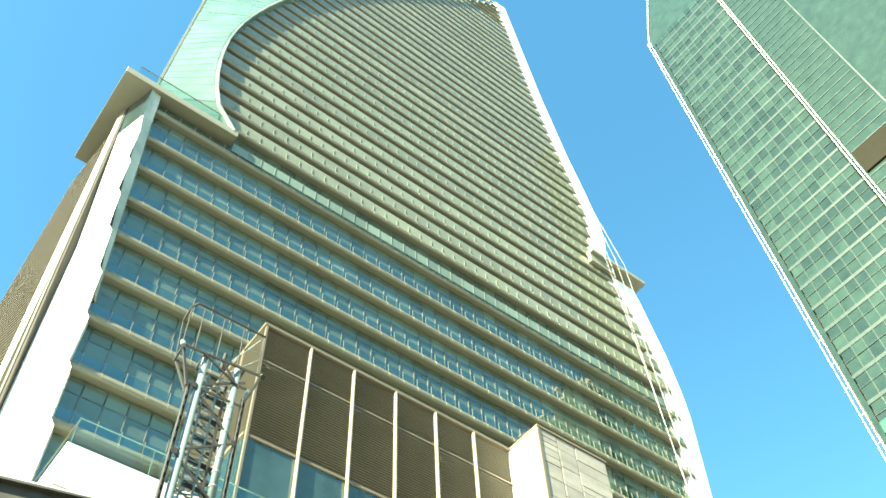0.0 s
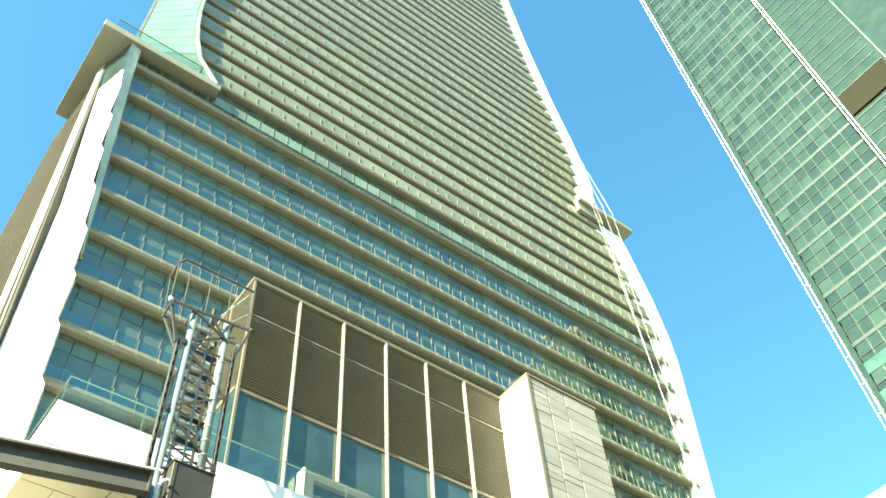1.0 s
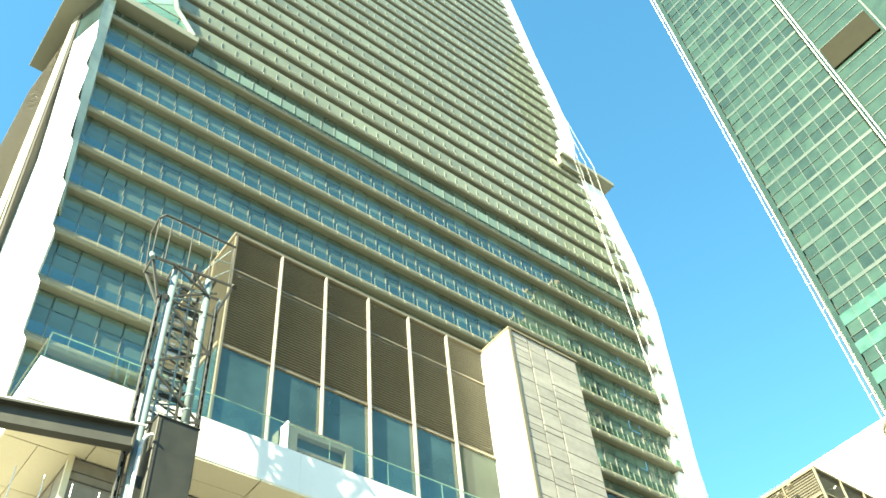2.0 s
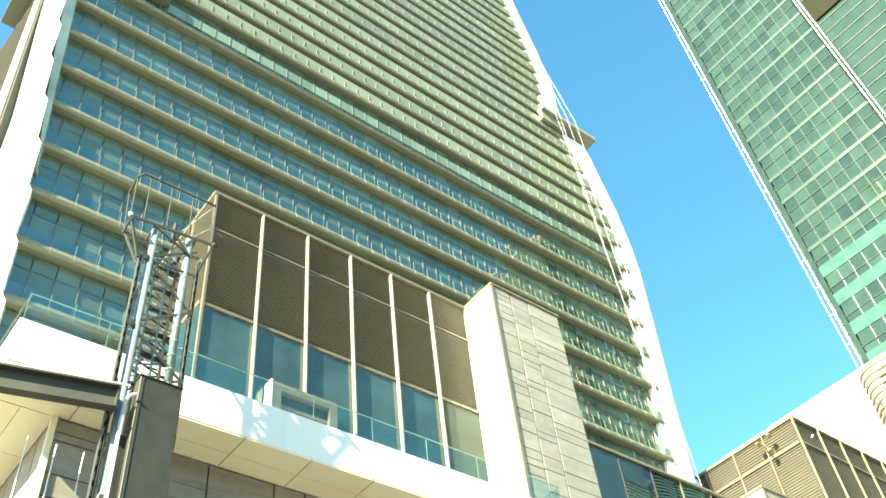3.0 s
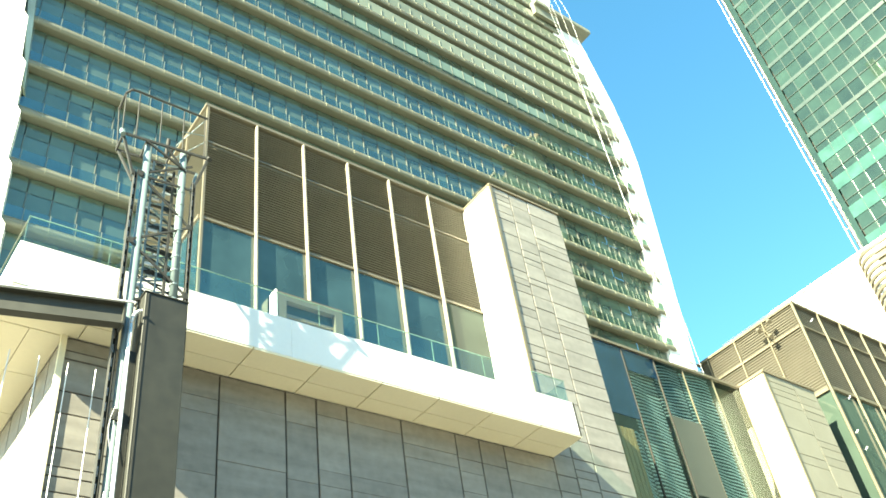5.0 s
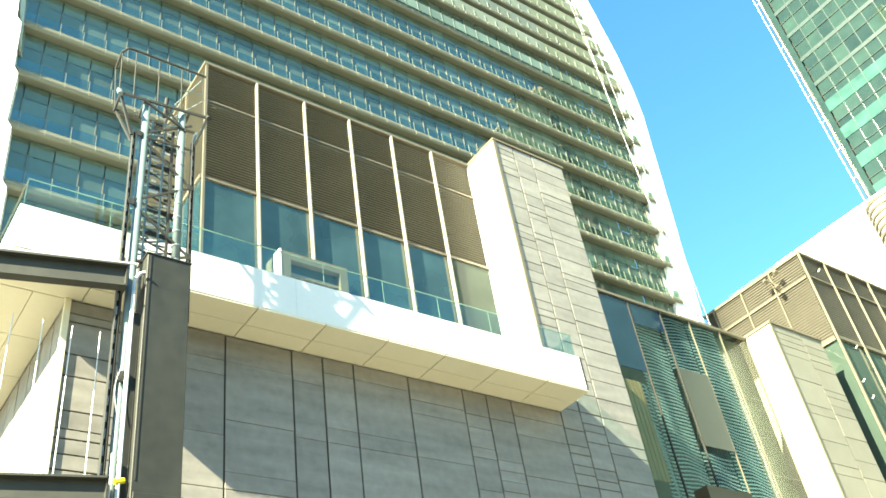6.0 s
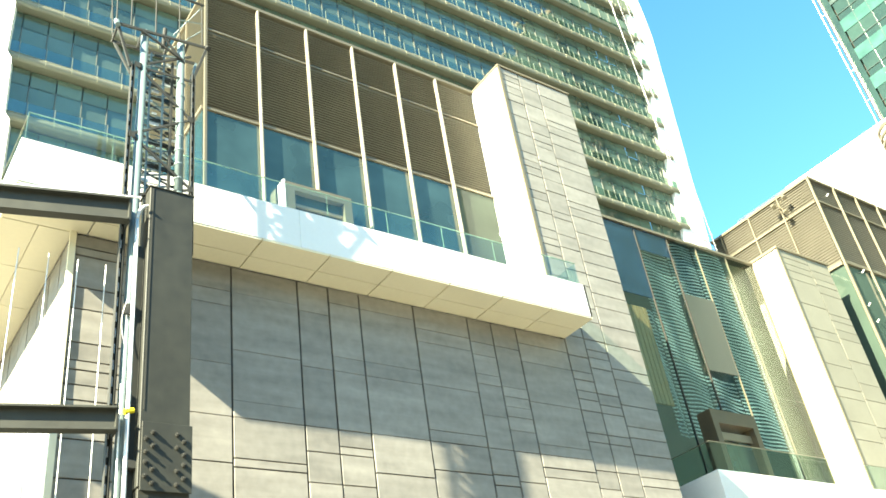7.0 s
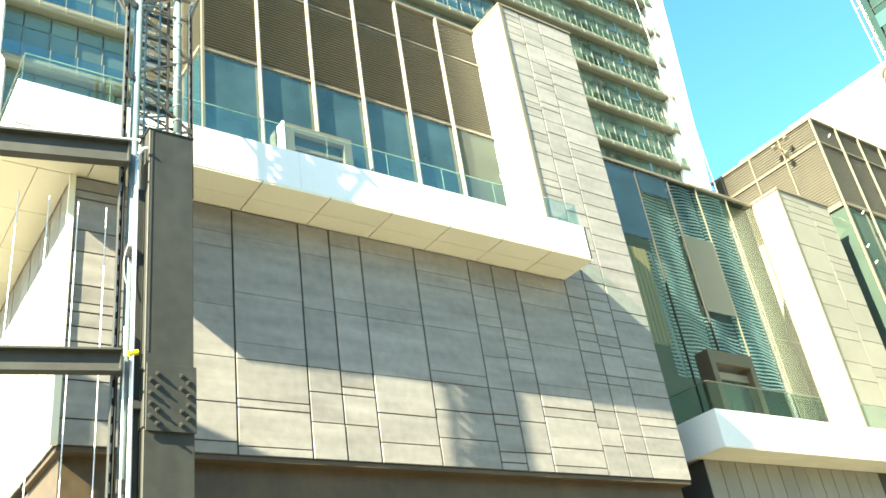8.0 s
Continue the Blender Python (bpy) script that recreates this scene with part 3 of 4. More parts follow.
def left_x(z):
    if z < 70.5:
        return 5.3 - 0.083 * (z - 34.3) - 0.055 * max(0.0, 52.0 - z)
    u = z - 71.0
    if u < 14:
        return 9.6 - 3.4 * math.sin(math.acos(max(0.0, 1 - u / 14)))
    return 6.2 + 52.8 * max(0.0, (u - 16) / 112.0) ** 1.565


def right_x(z):
    if z < 94.5:
        return float(np.interp(z, (18, 41, 51, 64, 70, 74, 80, 84, 88, 94), (57.0, 60.1, 61.6, 63.2, 63.8, 63.5, 62.8, 62.1, 61.3, 60.6)))
    return float(np.interp(z, (95, 99, 106, 116, 127, 150, 199), (57.4, 59.3, 60.4, 60.0, 59.1, 58.2, 57.8)))


def inner_x(z):
    return float(np.interp(z, (18, 45, 56, 59, 69), (6.3, 4.7, 3.85, 3.65, 2.85)))


tower = thing("office_tower", (30, 45, 0), "tall office tower with beige horizontal sunshades and blue glass", "tower")
rng = random.Random(11)
levels = [Z0 + FLOOR * k for k in range(13)]
while levels[-1] < TOP - 3.2:
    levels.append(levels[-1] + (FLOOR if len(levels) == 13 else 3.15))
for k, z in enumerate(levels[:-1]):
    tall = levels[k + 1] - z
    sill = z + tall * 0.84
    xa, xb, y = (inner_x(z + FLOOR) if z < 69 else left_x(z)), right_x(z), face_y(z)
    nose = [(y + 0.25, z + 1.0), (y - 0.36, z + 1.0), (y - 0.46, z + 0.95), (y - 0.5, z + 0.83), (y - 0.49, z + 0.68), (y - 0.43, z + 0.59), (y - 0.34, z + 0.55), (y + 0.25, z + 0.55)]
    shade = part("sunshade", prism(bmesh.new(), nose, "x", xa, xb), BAND, tower)
    n = max(1, int((xb - xa) / 1.36))
    x0 = xb - 1.36 * n
    yv, y2 = face_y(sill), face_y(z + tall)
    up, low = [], []
    if x0 - xa > 0.08:
        up.append(((xa, y + 0.1, z + 1.0), (x0 - 0.03, y + 0.1, z + 1.0), (x0 - 0.03, yv + 0.1, sill - 0.02), (xa, yv + 0.1, sill - 0.02)))
        low.append(((xa, yv + 0.1, sill + 0.02), (x0 - 0.03, yv + 0.1, sill + 0.02), (x0 - 0.03, y2 + 0.1, z + tall + 0.46), (xa, y2 + 0.1, z + tall + 0.46)))
    for i in range(n):
        a = x0 + 1.36 * i
        t1, t2 = rng.gauss(0, 0.008), rng.gauss(0, 0.006)
        up.append(((a + 0.03, y + 0.1 + t1, z + 1.0), (a + 1.33, y + 0.1 - t1, z + 1.0), (a + 1.33, yv + 0.1 - t1 + t2, sill - 0.02), (a + 0.03, yv + 0.1 + t1 + t2, sill - 0.02)))
        low.append(((a + 0.03, yv + 0.1 + t2, sill + 0.02), (a + 1.33, yv + 0.1 - t2, sill + 0.02), (a + 1.33, y2 + 0.1, z + tall + 0.46), (a + 0.03, y2 + 0.1, z + tall + 0.46)))
    # panes of the floors nearest the street are pieces of their own, the rest are joined
    if 3 <= k <= 9:
        for q in up:
            bm = bmesh.new()
            bm.faces.new([bm.verts.new(v) for v in q])
            ext = bmesh.ops.extrude_face_region(bm, geom=bm.faces[:])
            bmesh.ops.translate(bm, vec=(0, 0.05, 0), verts=[v for v in ext["geom"] if isinstance(v, bmesh.types.BMVert)])
            part("window_pane", bm, BLIND_GLASS if rng.random() < 0.09 else TOWER_GLASS, tower)
    else:
        bm = bmesh.new()
        for q in up:
            bm.faces.new([bm.verts.new(v) for v in q])
        part("window_glazing", bm, TOWER_GLASS if tall > 4 else SPANDREL, tower, kind="stuff")
    # strip below the next sunshade, with that underside's reflection put into its colour
    bm = bmesh.new()
    for q in low:
        bm.faces.new([bm.verts.new(v) for v in q])
    part("spandrel_glazing", bm, OLIVE_REFLECTION if tall > 4 else SPANDREL, tower, kind="stuff")
    bm, bk, jt, gr = bmesh.new(), bmesh.new(), bmesh.new(), bmesh.new()
    for dz in (0.84, 0.72):
        box(gr, xa, xb, y - 0.504, y - 0.4, z + dz, z + dz + 0.022)
    part("groove", gr, FRAME_DARK, shade, kind="stuff")
    for i in range(n + 1):
        a = x0 + 1.36 * i
        box(bm, a - 0.025, a + 0.025, y + 0.03, y + 0.16, z + 1.0, sill + 0.02)
        box(bk, a - 0.02, a + 0.02, y - 0.36, y - 0.3, z + 1.0, z + (2.0 if tall > 4 else 2.2))
        box(jt, a - 0.016, a + 0.016, y - 0.515, y - 0.4, z + 0.6, z + 0.98)
    box(jt, xa, xb, y - 0.46, y - 0.36, z + 1.0, z + 1.02)
    if tall > 4:
        part("upstand_glass", B(xa + 0.05, xb - 0.05, y - 0.34, y - 0.32, z + 1.0, z + 1.95), UPSTAND, tower)
    if tall < 4 and 71 < z < 180:
        part("fritted_upstand", B(xa + 0.05, xb - 0.05, y - 0.3, y - 0.28, z + 1.0, z + 2.75), UPSTAND_PALE, tower)
    part("mullion_grid", bm, TOWER_MULLION, tower, kind="stuff")
    part("bracket_field", bk, BRACKET, tower, kind="stuff")
    part("joint_trim", jt, TRIM, shade, kind="stuff")
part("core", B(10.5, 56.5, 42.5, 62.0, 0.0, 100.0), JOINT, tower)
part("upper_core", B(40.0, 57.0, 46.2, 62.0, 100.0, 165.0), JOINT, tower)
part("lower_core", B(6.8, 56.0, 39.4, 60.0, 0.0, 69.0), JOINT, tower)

# sunlit corner cladding, wider towards the top
def corner_row(z):
    """Plan of the corner at a height: the white sheet from its nose back to the side wall, then its return towards the glazing."""
    x = left_x(min(z, 70.0))
    nose = float(np.interp(z, (18, 33, 38, 45, 55, 66, 70), (6.2, 5.4, 4.9, 4.5, 3.2, 2.25, 1.95)))
    # edge drawn in over each sunshade, shaping its shadow and end into the sheet
    share = ((z - Z0 - 0.5) % FLOOR) / FLOOR
    if z < 64:
        nose += 0.24 * (share / 0.9 if share < 0.9 else (1 - share) / 0.1) - 0.1
    inner = max(nose + 0.03, inner_x(z))
    return ((nose + 0.2, 38.6), (nose, 38.0), (x - 1.25, 40.9), (x + 0.9, 41.2), (inner + 0.25, 38.85), (inner, 38.2), (nose + 0.02, 38.02), (nose + 0.22, 38.62))


HEAD = 66.0
# corner_return is grey-green to put the shade on that face into colour
for name, first, mat, words, tops in (("white_corner", 0, WHITE_TOWER, "white corner cladding", tuple(v for k in range(11) for v in (Z0 + 0.5 + FLOOR * k, Z0 + 0.5 + FLOOR * (k + 0.9))) + (HEAD,)),
                                      ("corner_head", 0, BLUE_GLASS, "dark glazed head above the white corner cladding", (HEAD + 0.02, 70.3)),
                                      ("corner_return", 4, CORNER_GREY, "corner return beside the white cladding, its shade coloured in as grey-green", (45.0, 50.0, 55.0, 58.0, 62.0, 66.0, 70.3))):
    bm = bmesh.new()
    rows = [[bm.verts.new((*p, z)) for p in corner_row(z)[first:first + 4]] for z in tops]
    for lo, hi in zip(rows, rows[1:]):
        for i in range(4):
            bm.faces.new((lo[i], lo[(i + 1) % 4], hi[(i + 1) % 4], hi[i]))
    bm.faces.new(rows[0][::-1])
    bm.faces.new(rows[-1])
    bmesh.ops.recalc_face_normals(bm, faces=bm.faces)
    part(name, bm, mat, tower, words)


def corner_plate(a, b, out, z0, z1):
    """A plate on the slanting corner between two shares of its depth."""
    bm = bmesh.new()
    ring = []
    for z in (z0, z1):
        p1, p2 = Vector((*corner_row(z)[1], z)), Vector((*corner_row(z)[2], z))
        n = Vector((-(p2 - p1).y, (p2 - p1).x, 0)).normalized()
        n = n if n.x < 0 else -n
        u, v = p1.lerp(p2, a), p1.lerp(p2, b)
        ring.append([bm.verts.new(q) for q in (u - n * 0.1, u + n * out, v + n * out, v - n * 0.1)])
    for i in range(4):
        bm.faces.new((ring[0][i], ring[0][(i + 1) % 4], ring[1][(i + 1) % 4], ring[1][i]))
    bm.faces.new(ring[0][::-1])
    bm.faces.new(ring[1])
    bmesh.ops.recalc_face_normals(bm, faces=bm.faces)
    return bm


part("corner_trim", corner_plate(0.98, 1.22, 0.09, 18.0, 70.2), BAND, tower, "cream strip beside the corner cladding")
part("corner_recess", corner_plate(0.92, 0.98, 0.02, 18.0, 70.2), JOINT, tower)
for k in range(11):
    part("corner_joint", corner_plate(0.02, 0.92, 0.006, 20.0 + FLOOR * k, 20.03 + FLOOR * k), BAND, tower)
# pale glass parapet where the upper facade begins
y = face_y(68.7)
i = 0
while 9.8 + 1.36 * (i + 1) < 61.8:
    part("parapet_pane", B(9.8 + 1.36 * i, 11.13 + 1.36 * i, y - 0.62, y - 0.59, 68.75, 69.95), PALE_PANE, tower)
    part("parapet_post", B(9.76 + 1.36 * i, 9.8 + 1.36 * i, y - 0.66, y - 0.58, 68.7, 70.0), BRACKET, tower)
    i += 1
# side wall with fine ribs
bm = bmesh.new()
lo = [bm.verts.new(v) for v in ((left_x(18) - 1.15, 41.0, 0), (0.25, 49.0, 0), (8.0, 49.0, 0), (8.0, 41.0, 0))]
hi = [bm.verts.new(v) for v in ((left_x(69.5) - 1.15, 41.0, 69.6), (0.5, 49.0, 69.6), (8.0, 49.0, 69.6), (8.0, 41.0, 69.6))]
for i in range(4):
    bm.faces.new((lo[i], lo[(i + 1) % 4], hi[(i + 1) % 4], hi[i]))
bm.faces.new(lo[::-1])
bm.faces.new(hi)
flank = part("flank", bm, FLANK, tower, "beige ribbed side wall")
bm = bmesh.new()
z = 26.0
while z < 69.2:
    s = z / 69.6
    xl = (left_x(18) - 1.15) * (1 - s) + (left_x(69.5) - 1.15) * s
    xr = 0.25 * (1 - s) + 0.5 * s
    bar(bm, (xl + 0.1 * (xr - xl) - 0.03, 41.8, z), (xr - 0.03, 49.0, z), 0.12)
    z += 0.42
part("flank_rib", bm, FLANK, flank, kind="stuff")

# ledges
ledge = part("corner_ledge", B(-0.5, 9.75, 37.75, 47.6, 70.3, 71.15, bevel=0.04), BAND, tower, "broad beige roof ledge")
part("glass_guard", B(0.4, 8.6, 38.1, 38.13, 71.15, 72.9), RAIL_GLASS, ledge)
part("guard_rail", B(0.4, 8.6, 38.08, 38.15, 72.9, 72.96), FRAME_DARK, ledge)
part("guard_side", B(0.4, 0.43, 38.13, 47.0, 71.15, 72.9), RAIL_GLASS, ledge)
ledge2 = part("far_ledge", B(57.0, 66.4, 38.55, 46.0, 94.2, 94.9, bevel=0.04), BAND, tower, "broad beige roof ledge")
part("ledge_drop", B(57.0, 61.0, 39.0, 39.5, 92.6, 94.2), BAND, ledge2)
part("guard_rail", B(57.5, 64.0, 39.2, 39.26, 95.9, 95.98), FRAME_DARK, ledge2)

# pale glass shell beside the upper facade
bm = bmesh.new()
cols = []
for k in range(15):
    z = 70.7 + k * 4.0
    zl = max(71.01, z)
    a = left_x(zl)
    cols.append((bm.verts.new((a, face_y(z) - 0.9, z)), bm.verts.new((a - 0.35, face_y(z) - 0.9, z)), bm.verts.new((min(a - 0.6, 2.3 + 0.012 * (z - 70)), face_y(z) + 2.0, z)), bm.verts.new((a + 1.5, face_y(z) + 2.4, z))))
for lo, hi in zip(cols, cols[1:]):
    for i in range(4):
        bm.faces.new((lo[i], lo[(i + 1) % 4], hi[(i + 1) % 4], hi[i]))
bm.faces.new(cols[0][::-1])
bm.faces.new(cols[-1])
bmesh.ops.recalc_face_normals(bm, faces=bm.faces)
shell = part("glass_shell", bm, SHELL, tower, "pale curved glass shell")
bm = bmesh.new()
edge = bmesh.new()
last = None
for k in range(38):
    z = 71.6 + k * 1.5
    a = left_x(z)
    far = (min(a - 0.6, 2.3 + 0.012 * (z - 70)), face_y(z) + 2.0, z)
    near = (a - 0.35, face_y(z) - 0.9, z)
    bar(bm, (near[0] - 0.02, near[1] - 0.02, z), (far[0] - 0.02, far[1] - 0.02, z), 0.022)
    if last:
        bar(edge, last, (far[0] - 0.06, far[1], z), 0.22)
    last = (far[0] - 0.06, far[1], z)
part("shell_seam", bm, BRACKET, shell, kind="stuff")
part("shell_border", edge, BAND, shell, "beige border of the glass shell")
bm = bmesh.new()
for k in range(42):
    z, z2 = 71.02 + k * 3.0, 71.02 + (k + 1) * 3.0
    bar(bm, (left_x(z) - 0.1, face_y(z) - 1.0, z), (left_x(z2) - 0.1, face_y(z2) - 1.0, z2), 0.2, 0.4)
part("shell_edge", bm, CORNER_GREY, tower, "pale grey curved edge of the upper facade")

# white fins on the far edge
bm = bmesh.new()
def fin_x(z):
    return float(np.interp(z, (18, 44, 59, 72, 80, 93), (60.3, 62.8, 64.5, 65.9, 66.0, 64.9)))


zz = [18.0, 31.0, 44.0, 51.0, 59.0, 66.0, 70.0, 74.0, 77.0, 80.0, 84.0, 88.0, 93.0]
rows = [[bm.verts.new(v) for v in ((right_x(z) - 0.9, face_y(z) - 0.3, z), (fin_x(z), face_y(z) - 0.4, z), (fin_x(z) + 0.1, face_y(z) + 3, z), (right_x(z) - 0.9, face_y(z) + 3, z))] for z in zz]
for lo, hi in zip(rows, rows[1:]):
    for i in range(4):
        bm.faces.new((lo[i], lo[(i + 1) % 4], hi[(i + 1) % 4], hi[i]))
bm.faces.new(rows[0][::-1])
bm.faces.new(rows[-1])
part("edge_fin", bm, WHITE_TOWER, tower, "white edge fin")
bm = bmesh.new()
rows = []
for k in range(36):
    z = 95.0 + 3.0 * k
    x = right_x(z)
    rows.append([bm.verts.new(v) for v in ((x - 0.4, face_y(z) - 0.35, z), (x + 2.55, face_y(z) - 0.5, z), (x + 2.6, face_y(z) + 2, z), (x - 0.4, face_y(z) + 2, z))])
for lo, hi in zip(rows, rows[1:]):
    for i in range(4):
        bm.faces.new((lo[i], lo[(i + 1) % 4], hi[(i + 1) % 4], hi[i]))
bm.faces.new(rows[0][::-1])
bm.faces.new(rows[-1])
part("upper_fin", bm, WHITE_TOWER, tower, "white curved edge fin")

# short maintenance rails at the foot of the far edge
for z in (41.6, 42.4, 43.2):
    part("edge_rail", R((60.8, 38.3, z), (63.2, 38.3, z + 0.25), 0.07, n=6), BAND_DARK, tower)

# access ropes hanging down the facade
for xt, xm, xb2, zt in ((61.6, 61.0, 60.3, 111.0), (61.8, 62.6, 61.2, 114.0), (61.2, 59.6, 59.0, 108.0), (59.6, 58.8, 59.6, 130.0)):
    rope = thing("access_rope", (xb2, 37.2, 40.0), "pale rope hanging down the tower facade", "rope", group="access ropes")
    line = R((xt, face_y(zt) - 0.6, zt), (xm, 38.3, 95.2), 0.03, n=6)
    bar(line, (xm, 38.3, 95.2), (xb2, 37.2, 40.0), 0.03, n=6)
    part("line", line, PIPE, rope)

DRAW_IN[0] = 1.0

# ---- second mall building further along ----
hall2 = thing("far_hall", (80, 36, 0), "further louvred hall with champagne frames and green glass", "mall block")
part("body", B(70.55, 110, 31.85, 43.0, 0, 47.3), LOUVRE_BACK, hall2)
part("roof_edge", B(70.2, 110, 31.38, 43.1, 47.3, 47.55), FRAME, hall2)
part("corner_post", B(70.22, 70.42, 31.4, 31.6, 16.6, 47.3), FRAME, hall2)
part("side_transom", B(70.22, 70.5, 31.7, 43.0, 44.75, 44.95), FRAME, hall2)
part("side_sill", B(70.2, 70.5, 31.7, 43.0, 38.1, 38.45), FRAME, hall2)
part("front_transom", B(70.5, 110, 31.45, 31.7, 44.75, 44.95), FRAME, hall2)
part("front_sill", B(70.5, 110, 31.42, 31.7, 38.1, 38.4), FRAME, hall2)
for y in (34.95, 38.35, 41.8):
    part("side_post", B(70.14, 70.4, y - 0.06, y + 0.06, 38.4, 47.3), FRAME, hall2)
for k in range(4):
    y0, y1 = (31.7, 34.95, 38.35, 41.8, 43.0)[k:k + 2]
    bm = bmesh.new()
    z = 38.55
    while z < 47.2:
        if not 44.6 < z < 45.0:
            prism(bm, [(70.3, z), (70.32, z - 0.03), (70.42, z + 0.14), (70.4, z + 0.16)], "y", y0, y1)
        z += 0.26
    part("louvre_bay", bm, SIDE_LOUVRE, hall2, kind="stuff")
xs2 = [70.5, 74.1, 77.75, 81.4, 84.9, 88.5, 92.1]
for a, b in zip(xs2, xs2[1:]):
    bm = bmesh.new()
    z = 38.55
    while z < 47.2:
        prism(bm, [(31.55, z), (31.57, z - 0.02), (31.64, z + 0.12), (31.62, z + 0.14)], "x", a + 0.05, b - 0.05)
        z += 0.25
    part("louvre_bay", bm, FRONT_LOUVRE, hall2, kind="stuff")
    part("window_pane", B(a + 0.06, b - 0.06, 31.62, 31.7, 16.6, 38.1), GREEN_GLASS, hall2)
    part("mullion", B(b - 0.05, b + 0.05, 31.32, 31.5, 16.6, 47.4), FRAME, hall2)
part("side_pane", B(70.4, 70.48, 31.7, 34.4, 16.6, 38.1), GREEN_GLASS, hall2)

flood = thing("floodlight_pair", (70.0, 34.6, 45.7), "two small bronze floodlights on a bracket", "floodlight")
part("arm", R((70.2, 34.95, 46.0), (69.5, 34.6, 46.0), 0.12, n=8), FRAME, flood)
for y, z in ((35.2, 46.4), (33.9, 46.6), (34.3, 45.2)):
    part("lamp_head", R((69.45, y, z), (69.2, y - 0.25, z - 0.35), 0.42, n=10), FRAME, flood)
    part("yoke", R((69.5, 34.6, 46.0), (69.45, y, z), 0.09, n=6), FRAME, flood)

for x, z in ((71.84, 45.6), (71.93, 37.4), (70.35, 33.75), (70.6, 32.25)):
    spot = thing("spotlight", (x, 31.3, z), "small white spotlight on a short arm of the glazed front", "spotlight", group="facade spotlights")
    part("head", R((x, 30.95, z + 0.1), (x, 31.2, z - 0.08), 0.12, n=10), PIPE, spot)
    part("arm", R((x, 31.2, z), (x, 31.62, z + 0.1), 0.04, n=6), STEEL_DARK, spot)

block2 = thing("stone_pier", (64, 33, 13), "sunlit beige stone pier with a white metal flank", "pier", kind="structure")
part("core", B(60.8, 67.5, 31.86, 34.3, 0, 37.3), JOINT, block2)
part("white_flank", B(60.68, 60.8, 31.86, 34.36, 16.6, 37.34), WHITE, block2, "white metal flank")
part("flank_edge", B(60.62, 60.86, 31.72, 31.86, 16.6, 37.34), FRAME, block2)
part("capping", B(60.55, 67.65, 31.68, 34.4, 37.3, 37.48), FRAME_DARK, block2)
part("rear", B(67.5, 70.2, 33.5, 42.0, 0, 37.3), STONE_WARM, block2)
front_panels(block2, [60.86, 64.55, 67.6], 16.6, 37.3, 31.8, STONE_WARM, 21, [0.6, 0.8, 1.4, 1.9, 2.2], lay=0.022)

# ---- tall glass front between the two piers ----
front = thing("glass_front", (48, 34.3, 16), "tall glass front with champagne mullions over ribs that imitate reflections", "glass front", kind="structure")
part("top_rail", B(33.3, 60.7, 34.18, 34.42, 37.15, 37.36), FRAME, front)
mx = [33.4, 36.6, 39.95, 43.4, 46.8, 50.3, 53.6, 57.2, 60.62]
for i, (a, b) in enumerate(zip(mx, mx[1:])):
    cut = 31.0 if b < 47.5 else 35.2 if b < 51 else 37.1
    if cut < 37:
        # upper panes coloured blue in place of the sky they mirror
        part("window_pane", B(a + 0.06, b - 0.06, 34.32, 34.36, cut + 0.05, 37.1), SKY_GLASS, front)
    if b < 57.5:
        part("window_pane", B(a + 0.06, b - 0.06, 34.32, 34.36, 14.0, cut), PANE_GLASS, front)
    else:
        for z0, z1 in ((14.0, 20.4), (20.4, 25.0), (25.0, 31.4), (31.4, 37.1)):
            part("window_pane", B(a + 0.06, b - 0.06, 34.32, 34.36, z0 + 0.04, z1 - 0.04), DULL_PANE, front)
            part("lining_panel", B(a + 0.06, b - 0.06, 34.9, 34.98, z0 + 0.04, z1 - 0.04), LINING, front, "grey-green lining behind the glass")
    part("mullion", B(b - 0.04, b + 0.04, 34.26, 34.4, 14.0, 37.2), FRAME if b > 53 else JOINT, front)
part("grey_blind", B(50.38, 53.52, 34.26, 34.3, 26.1, 32.25), BLIND, front, "plain grey blind behind the glass")
for k in range(6):
    part("timber_board", B(43.5 + 0.4 * k, 43.86 + 0.4 * k, 34.5, 34.6, 22.9, 30.2, bevel=0.02), WOOD, front, "brown timber board")
part("rear_wall", B(33.3, 60.7, 36.2, 36.6, 14.0, 37.2), DEEP, front)
part("roof_slab", B(33.3, 60.7, 34.42, 36.6, 37.22, 37.36), JOINT, front)
# wavy pale ribs, solid bars that imitate reflections in the glass
rngw = random.Random(4)
for i, (a, b) in enumerate(((45.95, 46.74), (46.86, 50.24), (50.4, 53.5), (53.7, 57.1))):
    bm = bmesh.new()
    z, ph = 21.0, rngw.uniform(0, 6)
    top = 37.05 if i else 30.5
    while z < top:
        if not (i == 2 and 25.9 < z < 32.3):
            prev = None
            amp = 0.08 + 0.05 * math.sin(z * 0.55 + ph)
            for s in range(9):
                u = s / 8
                pt = (a + (b - a) * u, 34.78, z + amp * math.sin(math.pi * u) + 0.06 * math.sin(7 * u + z * 0.9 + ph) - 0.3 * u * math.sin(z * 0.25 + ph))
                if prev:
                    bar(bm, prev, pt, 0.085, 0.07)
                prev = pt
        z += 0.28
    part("lining_rib", bm, RIB, front, "pale wavy ribs imitating reflections in the tinted glass", kind="stuff")

